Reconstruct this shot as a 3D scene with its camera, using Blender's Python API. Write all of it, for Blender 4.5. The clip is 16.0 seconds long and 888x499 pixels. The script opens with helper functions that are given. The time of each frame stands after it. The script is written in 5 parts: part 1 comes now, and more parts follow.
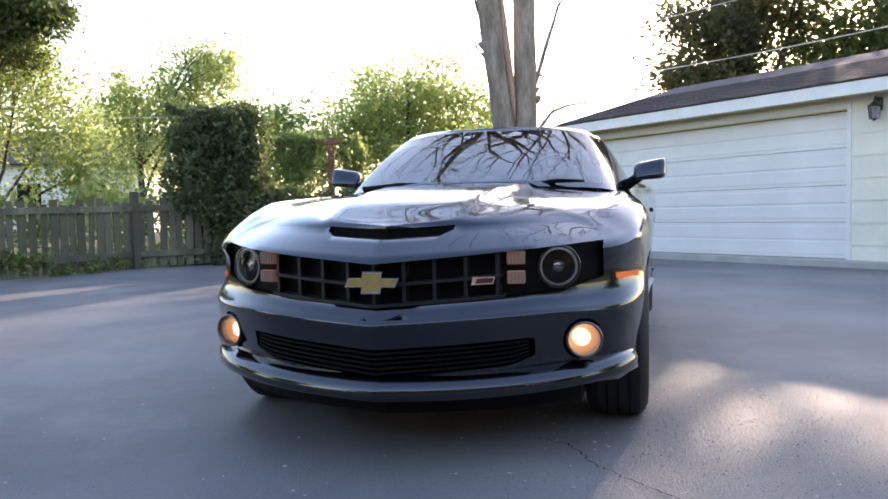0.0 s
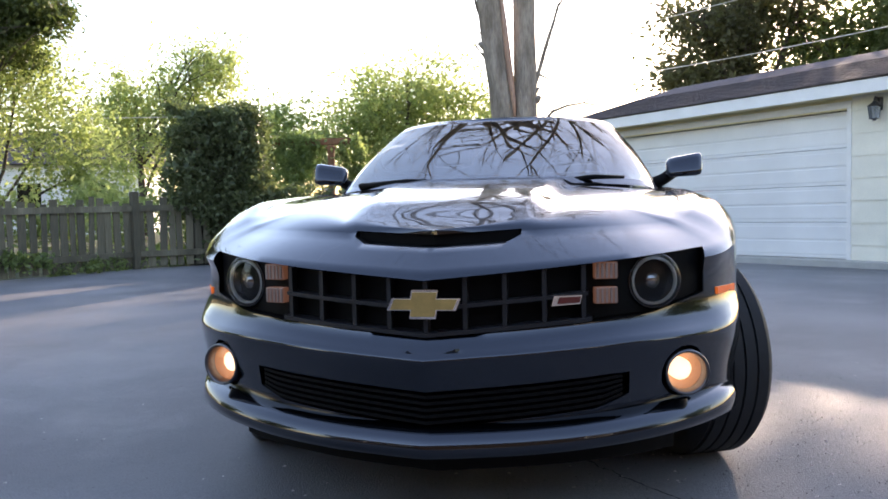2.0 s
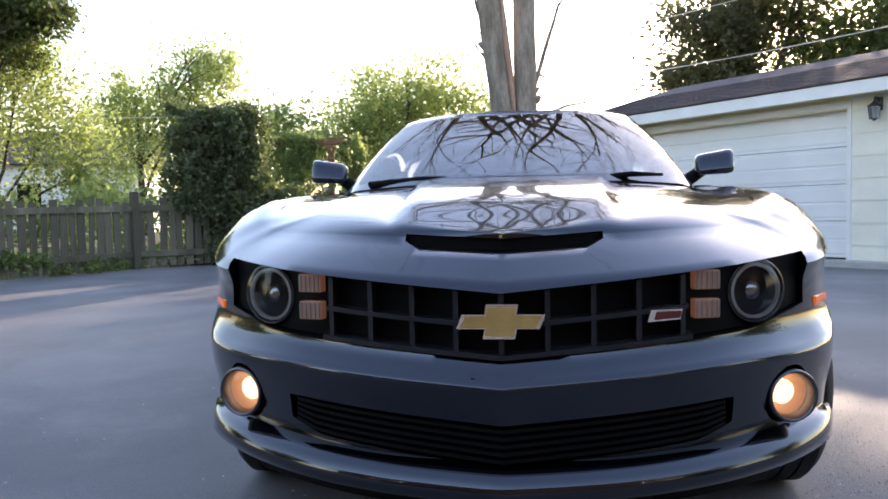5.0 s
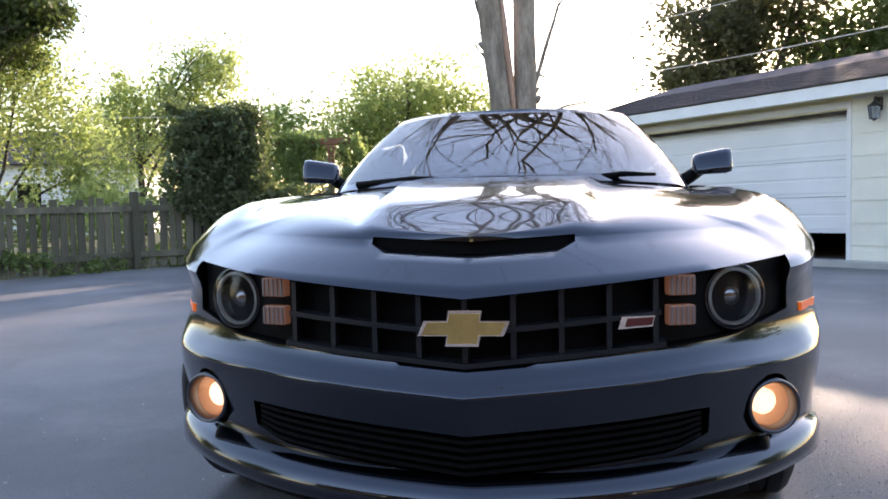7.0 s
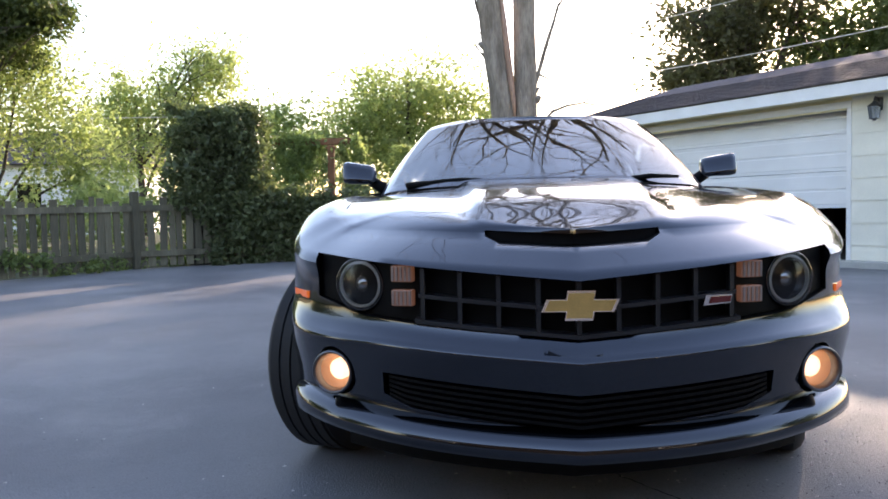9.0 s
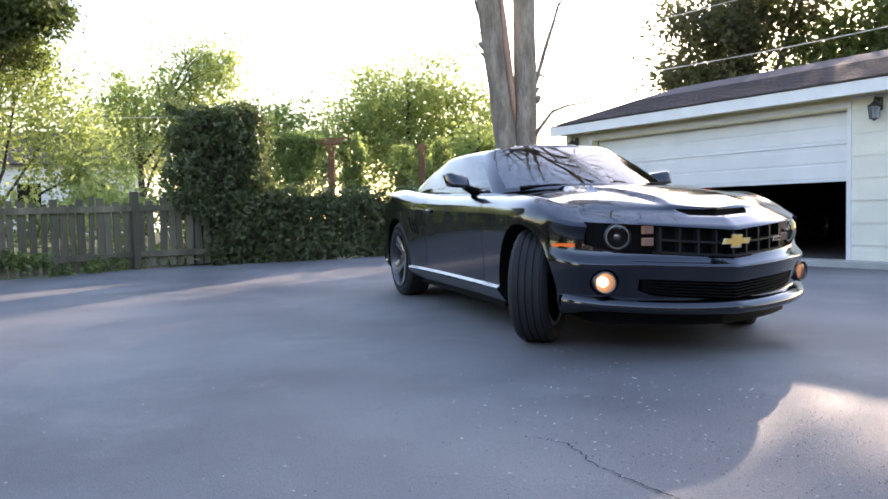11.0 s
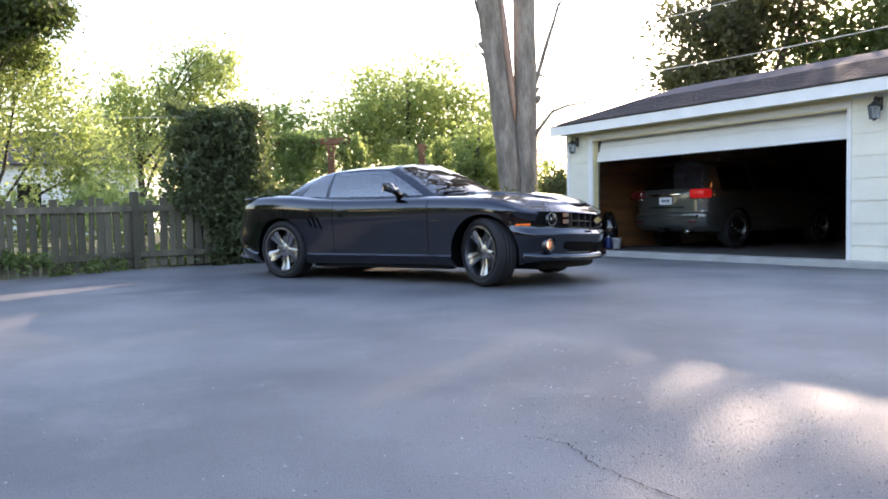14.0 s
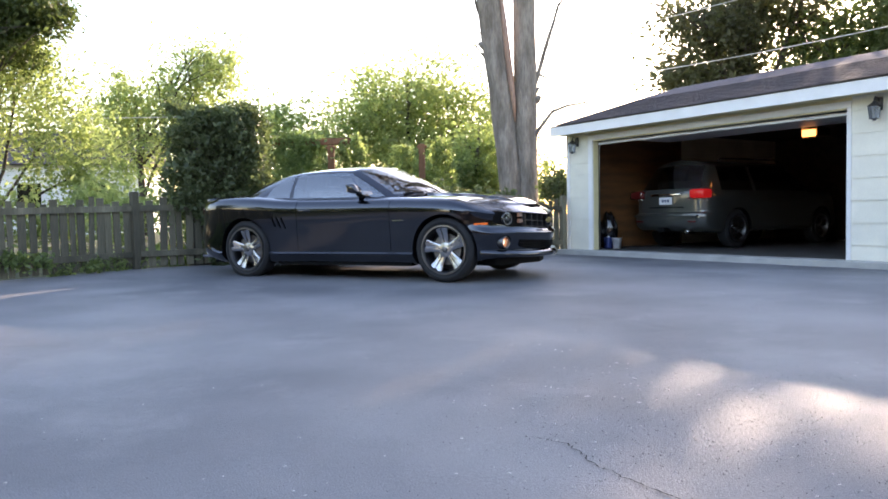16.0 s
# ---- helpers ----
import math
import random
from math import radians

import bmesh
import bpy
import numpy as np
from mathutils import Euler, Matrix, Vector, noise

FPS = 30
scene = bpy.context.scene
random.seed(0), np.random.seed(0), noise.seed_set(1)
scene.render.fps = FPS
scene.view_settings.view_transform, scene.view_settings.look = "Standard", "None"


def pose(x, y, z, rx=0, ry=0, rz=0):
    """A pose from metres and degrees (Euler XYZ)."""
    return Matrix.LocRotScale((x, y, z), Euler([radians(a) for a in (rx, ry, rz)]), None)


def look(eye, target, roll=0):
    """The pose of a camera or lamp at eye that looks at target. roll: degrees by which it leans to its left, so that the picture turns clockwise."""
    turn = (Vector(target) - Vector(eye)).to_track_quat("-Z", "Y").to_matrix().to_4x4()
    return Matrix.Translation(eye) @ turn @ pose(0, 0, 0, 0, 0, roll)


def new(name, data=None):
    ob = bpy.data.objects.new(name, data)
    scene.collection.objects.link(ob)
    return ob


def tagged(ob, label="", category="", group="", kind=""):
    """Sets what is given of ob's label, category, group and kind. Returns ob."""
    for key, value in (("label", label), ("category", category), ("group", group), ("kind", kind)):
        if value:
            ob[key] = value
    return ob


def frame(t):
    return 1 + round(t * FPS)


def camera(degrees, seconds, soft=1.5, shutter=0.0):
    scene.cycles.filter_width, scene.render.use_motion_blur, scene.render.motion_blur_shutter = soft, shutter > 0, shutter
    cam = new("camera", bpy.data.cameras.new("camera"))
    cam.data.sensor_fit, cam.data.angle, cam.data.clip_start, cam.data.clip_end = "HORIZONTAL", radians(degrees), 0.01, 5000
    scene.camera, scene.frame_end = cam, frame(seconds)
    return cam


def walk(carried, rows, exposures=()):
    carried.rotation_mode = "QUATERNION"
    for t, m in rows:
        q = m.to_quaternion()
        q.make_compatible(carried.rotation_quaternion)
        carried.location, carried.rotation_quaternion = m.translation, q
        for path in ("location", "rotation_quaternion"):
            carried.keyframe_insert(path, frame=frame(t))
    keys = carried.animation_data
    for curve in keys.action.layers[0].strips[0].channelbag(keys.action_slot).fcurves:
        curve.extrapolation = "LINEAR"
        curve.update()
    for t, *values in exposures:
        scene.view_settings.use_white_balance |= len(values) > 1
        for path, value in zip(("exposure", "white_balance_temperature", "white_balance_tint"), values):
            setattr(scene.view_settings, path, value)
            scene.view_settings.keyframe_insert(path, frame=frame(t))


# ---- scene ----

# ---------------------------------------------------------------- camera
cam = camera(59.79, 16.0, soft=1.7)
# the camera opens up as the dark car backs away
EXPOSURES = [(0, 2.15), (2, 2.08), (9, 2.08), (11.5, 2.28), (13, 2.36), (16, 2.36)]
EYE = (0.0, 0.0, 0.9296)
VIEW = look(EYE, (0.0, 10.0, 0.9296 - 10.0 * math.tan(radians(2.547))), -0.968)
walk(cam, [(0, VIEW), (16, VIEW)], EXPOSURES)

# ---------------------------------------------------------------- light
SUN_AZ = radians(62.0)      # from +x towards +y
SUN_EL = radians(18.5)
SUN_DIR = Vector((math.cos(SUN_AZ) * math.cos(SUN_EL), math.sin(SUN_AZ) * math.cos(SUN_EL), math.sin(SUN_EL)))
world = bpy.data.worlds.new("daylight")
scene.world = world
world.use_nodes = True
wn = world.node_tree.nodes
sky = wn.new("ShaderNodeTexSky")
sky.sky_type = "NISHITA"
sky.sun_disc = False
sky.sun_elevation = SUN_EL
sky.sun_rotation = radians(90) - SUN_AZ
sky.air_density, sky.dust_density, sky.ozone_density = 1.5, 0.8, 3.2
wn["Background"].inputs["Strength"].default_value = 0.15
world.node_tree.links.new(sky.outputs["Color"], wn["Background"].inputs["Color"])
sun = new("sun", bpy.data.lights.new("sun", "SUN"))
sun.data.energy, sun.data.angle, sun.data.color = 2.35, radians(0.6), (1.0, 0.89, 0.70)
sun.matrix_world = look(SUN_DIR * 60, (0, 0, 0))
scene.view_settings.use_white_balance = True
scene.view_settings.white_balance_temperature = 7400
scene.view_settings.white_balance_tint = 28


# ---------------------------------------------------------------- helpers
def part(name, bm, material, parent=None, label="", smooth=True, m=None):
    """One mesh object from a bmesh, under a thing or a part."""
    me = bpy.data.meshes.new(name)
    bm.normal_update()
    bm.to_mesh(me)
    bm.free()
    for p in me.polygons:
        p.use_smooth = smooth
    for mat in (material if isinstance(material, (list, tuple)) else [material]):
        me.materials.append(mat)
    return place(name, me, parent, label, m)


def place(name, me, parent=None, label="", m=None):
    ob = new(name, me)
    if parent:
        ob.parent = parent
    if m is not None:
        ob.matrix_basis = m
    if label:
        ob["label"] = label
    return ob


def thing(name, m=None, label="", category="", group="", kind=""):
    ob = new(name)
    ob.empty_display_size = 0.1
    if m is not None:
        ob.matrix_basis = m
    return tagged(ob, label, category, group, kind)


def add_box(bm, x0, x1, y0, y1, z0, z1, m=None, bevel=0.0):
    r = bmesh.ops.create_cube(bm, size=1)
    vs = r["verts"]
    bmesh.ops.scale(bm, vec=(abs(x1 - x0), abs(y1 - y0), abs(z1 - z0)), verts=vs)
    bmesh.ops.translate(bm, vec=((x0 + x1) / 2, (y0 + y1) / 2, (z0 + z1) / 2), verts=vs)
    if bevel:
        es = list({e for v in vs for e in v.link_edges})
        g = bmesh.ops.bevel(bm, geom=es, offset=bevel, segments=2, affect="EDGES", profile=0.6)
        vs = list({v for f in g["faces"] for v in f.verts} | {v for v in vs if v.is_valid})
    if m is not None:
        bmesh.ops.transform(bm, matrix=m, verts=vs)
    return vs


def outward(bm, centre):
    """Turns an open sheet's faces away from a point."""
    bmesh.ops.recalc_face_normals(bm, faces=bm.faces)
    c = Vector(centre)
    if sum((f.calc_center_median() - c).dot(f.normal) * f.calc_area() for f in bm.faces) < 0:
        bmesh.ops.reverse_faces(bm, faces=bm.faces)
    return bm


def box(x0, x1, y0, y1, z0, z1, bevel=0.0):
    bm = bmesh.new()
    add_box(bm, x0, x1, y0, y1, z0, z1, None, bevel)
    return bm


def add_lathe(bm, profile, seg=32, m=None, close=False, caps=True):
    """Turns (radius, height) pairs about the z axis."""
    rings = []
    for r, z in profile:
        rings.append([bm.verts.new((r * math.cos(2 * math.pi * i / seg), r * math.sin(2 * math.pi * i / seg), z)) for i in range(seg)])
    pairs = list(zip(rings, rings[1:])) + ([(rings[-1], rings[0])] if close else [])
    for a, b in pairs:
        for i in range(seg):
            j = (i + 1) % seg
            bm.faces.new((a[i], a[j], b[j], b[i]))
    if not close and caps:
        if profile[0][0] > 1e-4:
            bm.faces.new(list(reversed(rings[0])))
        if profile[-1][0] > 1e-4:
            bm.faces.new(rings[-1])
    vs = [v for r in rings for v in r]
    if m is not None:
        bmesh.ops.transform(bm, matrix=m, verts=vs)
    return vs


def lathe(profile, seg=32, m=None, close=False, caps=True):
    bm = bmesh.new()
    add_lathe(bm, profile, seg, m, close, caps)
    bmesh.ops.remove_doubles(bm, verts=bm.verts, dist=1e-5)
    bmesh.ops.recalc_face_normals(bm, faces=bm.faces)
    return bm


def add_tube(bm, pts, radii, seg=8):
    """A tapered tube along points."""
    pts = [Vector(p) for p in pts]
    rings = []
    side = None
    for i, p in enumerate(pts):
        d = (pts[min(i + 1, len(pts) - 1)] - pts[max(i - 1, 0)]).normalized()
        if side is None:
            side = d.orthogonal().normalized()
        side = (side - d * side.dot(d)).normalized()
        up = d.cross(side)
        rings.append([bm.verts.new(p + (side * math.cos(2 * math.pi * k / seg) + up * math.sin(2 * math.pi * k / seg)) * radii[i]) for k in range(seg)])
    for a, b in zip(rings, rings[1:]):
        for k in range(seg):
            j = (k + 1) % seg
            bm.faces.new((a[k], a[j], b[j], b[k]))
    bm.faces.new(list(reversed(rings[0])))
    bm.faces.new(rings[-1])


def smooth_interp(x, xs, ys):
    """Monotone-ish cubic through knots."""
    xs, ys = np.asarray(xs, float), np.asarray(ys, float)
    x = min(max(x, xs[0]), xs[-1])
    i = int(min(max(np.searchsorted(xs, x) - 1, 0), len(xs) - 2))
    h = xs[i + 1] - xs[i]
    d = np.diff(ys) / np.diff(xs)

    def tangent(k):
        if k == 0:
            return d[0]
        if k == len(xs) - 1:
            return d[-1]
        return 0.0 if d[k - 1] * d[k] <= 0 else 2 * d[k - 1] * d[k] / (d[k - 1] + d[k])
    t = (x - xs[i]) / h
    a, b = tangent(i) * h, tangent(i + 1) * h
    return float((2 * t**3 - 3 * t**2 + 1) * ys[i] + (t**3 - 2 * t**2 + t) * a + (-2 * t**3 + 3 * t**2) * ys[i + 1] + (t**3 - t**2) * b)


def step(a, b, x):
    t = min(max((x - a) / (b - a), 0.0), 1.0)
    return t * t * (3 - 2 * t)


def ground_z(x, y):
    z = 0.00438 * min(max(x, -25), 25) + 0.019456 * min(max(y, -15), 24)
    if x < 0.5 or y < 2:
        return z
    # the blacktop dips towards the garage apron
    out = (x - 2.892) * -0.8357 + (y - 14.819) * -0.5491
    along = (x - 2.892) * 0.5491 - (y - 14.819) * 0.8357
    w = step(4.2, 0.3, out) * step(-3.0, -0.9, along)
    return z * (1 - w) + 0.125 * w


# ---------------------------------------------------------------- materials
def surface(name, colour, rough=0.6, metal=0.0, vary=0.25, scale=8.0, fine=90.0, bump=0.15, dist=0.004, coat=0.0, spec=0.5, second=None, rand=0.0, stretch=(1, 1, 1), trans=0.0):
    """A procedural surface: stains at a large scale, grain at a fine one, relief from both."""
    mat = bpy.data.materials.new(name)
    mat.use_nodes = True
    nt = mat.node_tree
    n, l = nt.nodes, nt.links
    bsdf = n["Principled BSDF"]
    tc = n.new("ShaderNodeTexCoord")
    mp = n.new("ShaderNodeMapping")
    mp.inputs["Scale"].default_value = stretch
    l.new(tc.outputs["Object"], mp.inputs["Vector"])
    big = n.new("ShaderNodeTexNoise")
    big.inputs["Scale"].default_value = scale
    big.inputs["Detail"].default_value = 5
    small = n.new("ShaderNodeTexNoise")
    small.inputs["Scale"].default_value = fine
    small.inputs["Detail"].default_value = 3
    for t in (big, small):
        l.new(mp.outputs["Vector"], t.inputs["Vector"])
    ramp = n.new("ShaderNodeMix")
    ramp.data_type = "RGBA"
    c2 = second or tuple(min(1, c * (1 + vary)) for c in colour)
    ramp.inputs["A"].default_value = (*[c * (1 - vary) for c in colour], 1)
    ramp.inputs["B"].default_value = (*c2, 1)
    cr = n.new("ShaderNodeMapRange")
    cr.inputs["From Min"].default_value, cr.inputs["From Max"].default_value = 0.32, 0.68
    l.new(big.outputs["Fac"], cr.inputs["Value"])
    l.new(cr.outputs["Result"], ramp.inputs["Factor"])
    grain = n.new("ShaderNodeMix")
    grain.data_type = "RGBA"
    grain.blend_type = "MULTIPLY"
    grain.inputs["Factor"].default_value = min(1.0, vary * 1.5)
    l.new(ramp.outputs["Result"], grain.inputs["A"])
    gr = n.new("ShaderNodeMapRange")
    gr.inputs["From Min"].default_value, gr.inputs["From Max"].default_value = 0.3, 0.7
    gr.inputs["To Min"].default_value, gr.inputs["To Max"].default_value = 0.55, 1.3
    l.new(small.outputs["Fac"], gr.inputs["Value"])
    l.new(gr.outputs["Result"], grain.inputs["B"])
    out = grain.outputs["Result"]
    if rand:
        oi = n.new("ShaderNodeObjectInfo")
        hs = n.new("ShaderNodeHueSaturation")
        mr = n.new("ShaderNodeMapRange")
        mr.inputs["To Min"].default_value, mr.inputs["To Max"].default_value = 1 - rand, 1 + rand
        l.new(oi.outputs["Random"], mr.inputs["Value"])
        l.new(mr.outputs["Result"], hs.inputs["Value"])
        l.new(out, hs.inputs["Color"])
        out = hs.outputs["Color"]
    l.new(out, bsdf.inputs["Base Color"])
    rr = n.new("ShaderNodeMapRange")
    rr.inputs["To Min"].default_value, rr.inputs["To Max"].default_value = max(0.02, rough - 0.1 * min(1, vary * 3)), min(1, rough + 0.1 * min(1, vary * 3))
    l.new(big.outputs["Fac"], rr.inputs["Value"])
    l.new(rr.outputs["Result"], bsdf.inputs["Roughness"])
    bsdf.inputs["Metallic"].default_value = metal
    bsdf.inputs["Coat Weight"].default_value = coat
    bsdf.inputs["Coat Roughness"].default_value = 0.02
    bsdf.inputs["Coat IOR"].default_value = 1.62
    bsdf.inputs["Specular IOR Level"].default_value = spec
    bsdf.inputs["Transmission Weight"].default_value = trans
    if bump:
        bp = n.new("ShaderNodeBump")
        bp.inputs["Strength"].default_value = bump
        bp.inputs["Distance"].default_value = dist
        ad = n.new("ShaderNodeMath")
        l.new(big.outputs["Fac"], ad.inputs[0])
        l.new(small.outputs["Fac"], ad.inputs[1])
        l.new(ad.outputs[0], bp.inputs["Height"])
        l.new(bp.outputs["Normal"], bsdf.inputs["Normal"])
    return mat


def plain(name, colour, rough=0.4, metal=0.0, coat=0.0, spec=0.5):
    return surface(name, colour, rough, metal, 0.1, 6, 60, 0, 0, coat, spec)


def glowing(name, colour, power, base=(0.8, 0.8, 0.8)):
    mat = bpy.data.materials.new(name)
    mat.use_nodes = True
    b = mat.node_tree.nodes["Principled BSDF"]
    b.inputs["Base Color"].default_value = (*base, 1)
    b.inputs["Emission Color"].default_value = (*colour, 1)
    b.inputs["Emission Strength"].default_value = power
    b.inputs["Roughness"].default_value = 0.2
    return mat


def thin_glass(name, tint=(0.75, 0.8, 0.78), ior=1.5, rough=0.0):
    mat = bpy.data.materials.new(name)
    mat.use_nodes = True
    n, l = mat.node_tree.nodes, mat.node_tree.links
    out = n["Material Output"]
    tr, gl, mx, fr = n.new("ShaderNodeBsdfTransparent"), n.new("ShaderNodeBsdfGlossy"), n.new("ShaderNodeMixShader"), n.new("ShaderNodeFresnel")
    tr.inputs["Color"].default_value = (*tint, 1)
    gl.inputs["Roughness"].default_value = rough
    fr.inputs["IOR"].default_value = ior
    l.new(fr.outputs["Fac"], mx.inputs["Fac"])
    l.new(tr.outputs["BSDF"], mx.inputs[1])
    l.new(gl.outputs["BSDF"], mx.inputs[2])
    l.new(mx.outputs["Shader"], out.inputs["Surface"])
    return mat


def foliage(name, colour, second, translucent=0.45, rough=0.5):
    """Leaves: each clump has a hue of its own, and light comes through."""
    mat = bpy.data.materials.new(name)
    mat.use_nodes = True
    n, l = mat.node_tree.nodes, mat.node_tree.links
    out, bsdf = n["Material Output"], n["Principled BSDF"]
    geo = n.new("ShaderNodeNewGeometry")
    tc = n.new("ShaderNodeTexCoord")
    nz = n.new("ShaderNodeTexNoise")
    nz.inputs["Scale"].default_value = 0.8
    l.new(tc.outputs["Object"], nz.inputs["Vector"])
    ad = n.new("ShaderNodeMath")
    ad.operation = "MULTIPLY_ADD"
    l.new(geo.outputs["Random Per Island"], ad.inputs[0])
    ad.inputs[1].default_value = 0.7
    sb = n.new("ShaderNodeMapRange")
    sb.inputs["From Min"].default_value, sb.inputs["From Max"].default_value = 0.35, 0.65
    sb.inputs["To Max"].default_value = 0.4
    l.new(nz.outputs["Fac"], sb.inputs["Value"])
    l.new(sb.outputs["Result"], ad.inputs[2])
    mx = n.new("ShaderNodeMix")
    mx.data_type = "RGBA"
    mx.inputs["A"].default_value, mx.inputs["B"].default_value = (*colour, 1), (*second, 1)
    l.new(ad.outputs[0], mx.inputs["Factor"])
    l.new(mx.outputs["Result"], bsdf.inputs["Base Color"])
    bsdf.inputs["Roughness"].default_value = rough
    bsdf.inputs["Specular IOR Level"].default_value = 0.3
    tl = n.new("ShaderNodeBsdfTranslucent")
    br = n.new("ShaderNodeMix")
    br.data_type = "RGBA"
    br.blend_type = "MULTIPLY"
    br.inputs["Factor"].default_value = 1.0
    br.inputs["B"].default_value = (1.75, 1.9, 1.4, 1)
    l.new(mx.outputs["Result"], br.inputs["A"])
    l.new(br.outputs["Result"], tl.inputs["Color"])
    ms = n.new("ShaderNodeMixShader")
    ms.inputs["Fac"].default_value = translucent
    l.new(bsdf.outputs["BSDF"], ms.inputs[1])
    l.new(tl.outputs["BSDF"], ms.inputs[2])
    l.new(ms.outputs["Shader"], out.inputs["Surface"])
    return mat


def asphalt_material():
    """Sealed blacktop, greyed where it is worn, with grit, pits and pale dusty marks."""
    mat = surface("asphalt", (0.135, 0.137, 0.150), 0.66, 0, 0.32, 0.55, 150, 0.6, 0.006, second=(0.225, 0.220, 0.222))
    n, l = mat.node_tree.nodes, mat.node_tree.links
    bsdf = n["Principled BSDF"]
    src = bsdf.inputs["Base Color"].links[0].from_socket
    tc = n.new("ShaderNodeTexCoord")
    vor = n.new("ShaderNodeTexVoronoi")
    vor.inputs["Scale"].default_value = 26
    vor.inputs["Randomness"].default_value = 1
    l.new(tc.outputs["Object"], vor.inputs["Vector"])
    spot = n.new("ShaderNodeMapRange")
    spot.inputs["From Min"].default_value, spot.inputs["From Max"].default_value = 0.10, 0.04
    l.new(vor.outputs["Distance"], spot.inputs["Value"])
    patch = n.new("ShaderNodeTexNoise")
    patch.inputs["Scale"].default_value = 0.9
    l.new(tc.outputs["Object"], patch.inputs["Vector"])
    pm = n.new("ShaderNodeMapRange")
    pm.inputs["From Min"].default_value, pm.inputs["From Max"].default_value = 0.48, 0.62
    l.new(patch.outputs["Fac"], pm.inputs["Value"])
    mu = n.new("ShaderNodeMath")
    mu.operation = "MULTIPLY"
    l.new(spot.outputs["Result"], mu.inputs[0])
    l.new(pm.outputs["Result"], mu.inputs[1])
    dark = n.new("ShaderNodeMix")
    dark.data_type = "RGBA"
    dark.inputs["B"].default_value = (0.02, 0.02, 0.022, 1)
    l.new(src, dark.inputs["A"])
    l.new(mu.outputs[0], dark.inputs["Factor"])
    v2 = n.new("ShaderNodeTexVoronoi")
    v2.inputs["Scale"].default_value = 2.3
    l.new(tc.outputs["Object"], v2.inputs["Vector"])
    s2 = n.new("ShaderNodeMapRange")
    s2.inputs["From Min"].default_value, s2.inputs["From Max"].default_value = 0.034, 0.012
    s2.inputs["To Max"].default_value = 0.7
    l.new(v2.outputs["Distance"], s2.inputs["Value"])
    pale = n.new("ShaderNodeMix")
    pale.data_type = "RGBA"
    pale.inputs["B"].default_value = (0.42, 0.41, 0.4, 1)
    l.new(dark.outputs["Result"], pale.inputs["A"])
    l.new(s2.outputs["Result"], pale.inputs["Factor"])
    scuff = n.new("ShaderNodeTexNoise")       # dusty scuffs and dried puddles
    scuff.inputs["Scale"].default_value = 0.75
    scuff.inputs["Detail"].default_value = 7
    scuff.inputs["Roughness"].default_value = 0.62
    scuff.inputs["Distortion"].default_value = 0.15
    l.new(tc.outputs["Object"], scuff.inputs["Vector"])
    sm = n.new("ShaderNodeMapRange")
    sm.inputs["From Min"].default_value, sm.inputs["From Max"].default_value = 0.54, 0.70
    sm.inputs["To Max"].default_value = 0.42
    l.new(scuff.outputs["Fac"], sm.inputs["Value"])
    dust = n.new("ShaderNodeMix")
    dust.data_type = "RGBA"
    dust.inputs["B"].default_value = (0.30, 0.29, 0.28, 1)
    l.new(pale.outputs["Result"], dust.inputs["A"])
    l.new(sm.outputs["Result"], dust.inputs["Factor"])
    l.new(dust.outputs["Result"], bsdf.inputs["Base Color"])
    return mat


ASPHALT = asphalt_material()
GRASS = surface("lawn", (0.035, 0.055, 0.018), 0.9, 0, 0.4, 2.0, 60, 0.6, 0.03, second=(0.075, 0.085, 0.03))
CRACK = plain("crack", (0.018, 0.018, 0.018), 0.95)
CONCRETE = surface("concrete", (0.42, 0.41, 0.38), 0.8, 0, 0.15, 3, 120, 0.2, 0.002)
DARKCONCRETE = surface("dark_concrete", (0.07, 0.068, 0.064), 0.6, 0, 0.3, 2, 90, 0.2, 0.002)
SIDING = surface("siding_paint", (0.80, 0.755, 0.63), 0.5, 0, 0.05, 2.5, 70, 0.06, 0.001, rand=0.025)
CREAM = surface("cream_paint", (0.84, 0.73, 0.42), 0.5, 0, 0.05, 2.5, 70, 0.05, 0.001)
WHITE = surface("white_paint", (0.82, 0.80, 0.77), 0.45, 0, 0.04, 3, 80, 0.05, 0.001)
DOORWHITE = surface("door_steel_white", (0.79, 0.78, 0.76), 0.4, 0, 0.04, 2, 200, 0.12, 0.001)
SHINGLE = surface("asphalt_shingle", (0.088, 0.068, 0.072), 0.92, 0, 0.3, 6, 160, 0.5, 0.004, rand=0.22)
SHINGLE_BASE = surface("roof_felt", (0.06, 0.05, 0.05), 0.95, 0, 0.2)
PLYWOOD = surface("plywood", (0.19, 0.08, 0.028), 0.65, 0, 0.3, 1.2, 40, 0.1, 0.001, stretch=(1, 1, 6))
# base colour is darkened to carry the shade inside the garage
DIMWALL = surface("dim_wall", (0.075, 0.050, 0.040), 0.9, 0, 0.2)
FENCEWOOD = surface("weathered_wood", (0.115, 0.102, 0.064), 0.88, 0, 0.35, 3, 60, 0.5, 0.003, rand=0.3, stretch=(1, 1, 0.12), second=(0.20, 0.178, 0.12))
REDWOOD = surface("stained_cedar", (0.24, 0.10, 0.045), 0.75, 0, 0.25, 3, 60, 0.3, 0.002, stretch=(1, 1, 0.15))
BARK = surface("bark", (0.25, 0.205, 0.17), 0.95, 0, 0.35, 5, 26, 1.0, 0.05, stretch=(1, 1, 0.22), second=(0.36, 0.305, 0.26))
RAWWOOD = surface("bare_split_wood", (0.33, 0.20, 0.15), 0.8, 0, 0.35, 4, 40, 0.4, 0.01, stretch=(1, 1, 0.15))
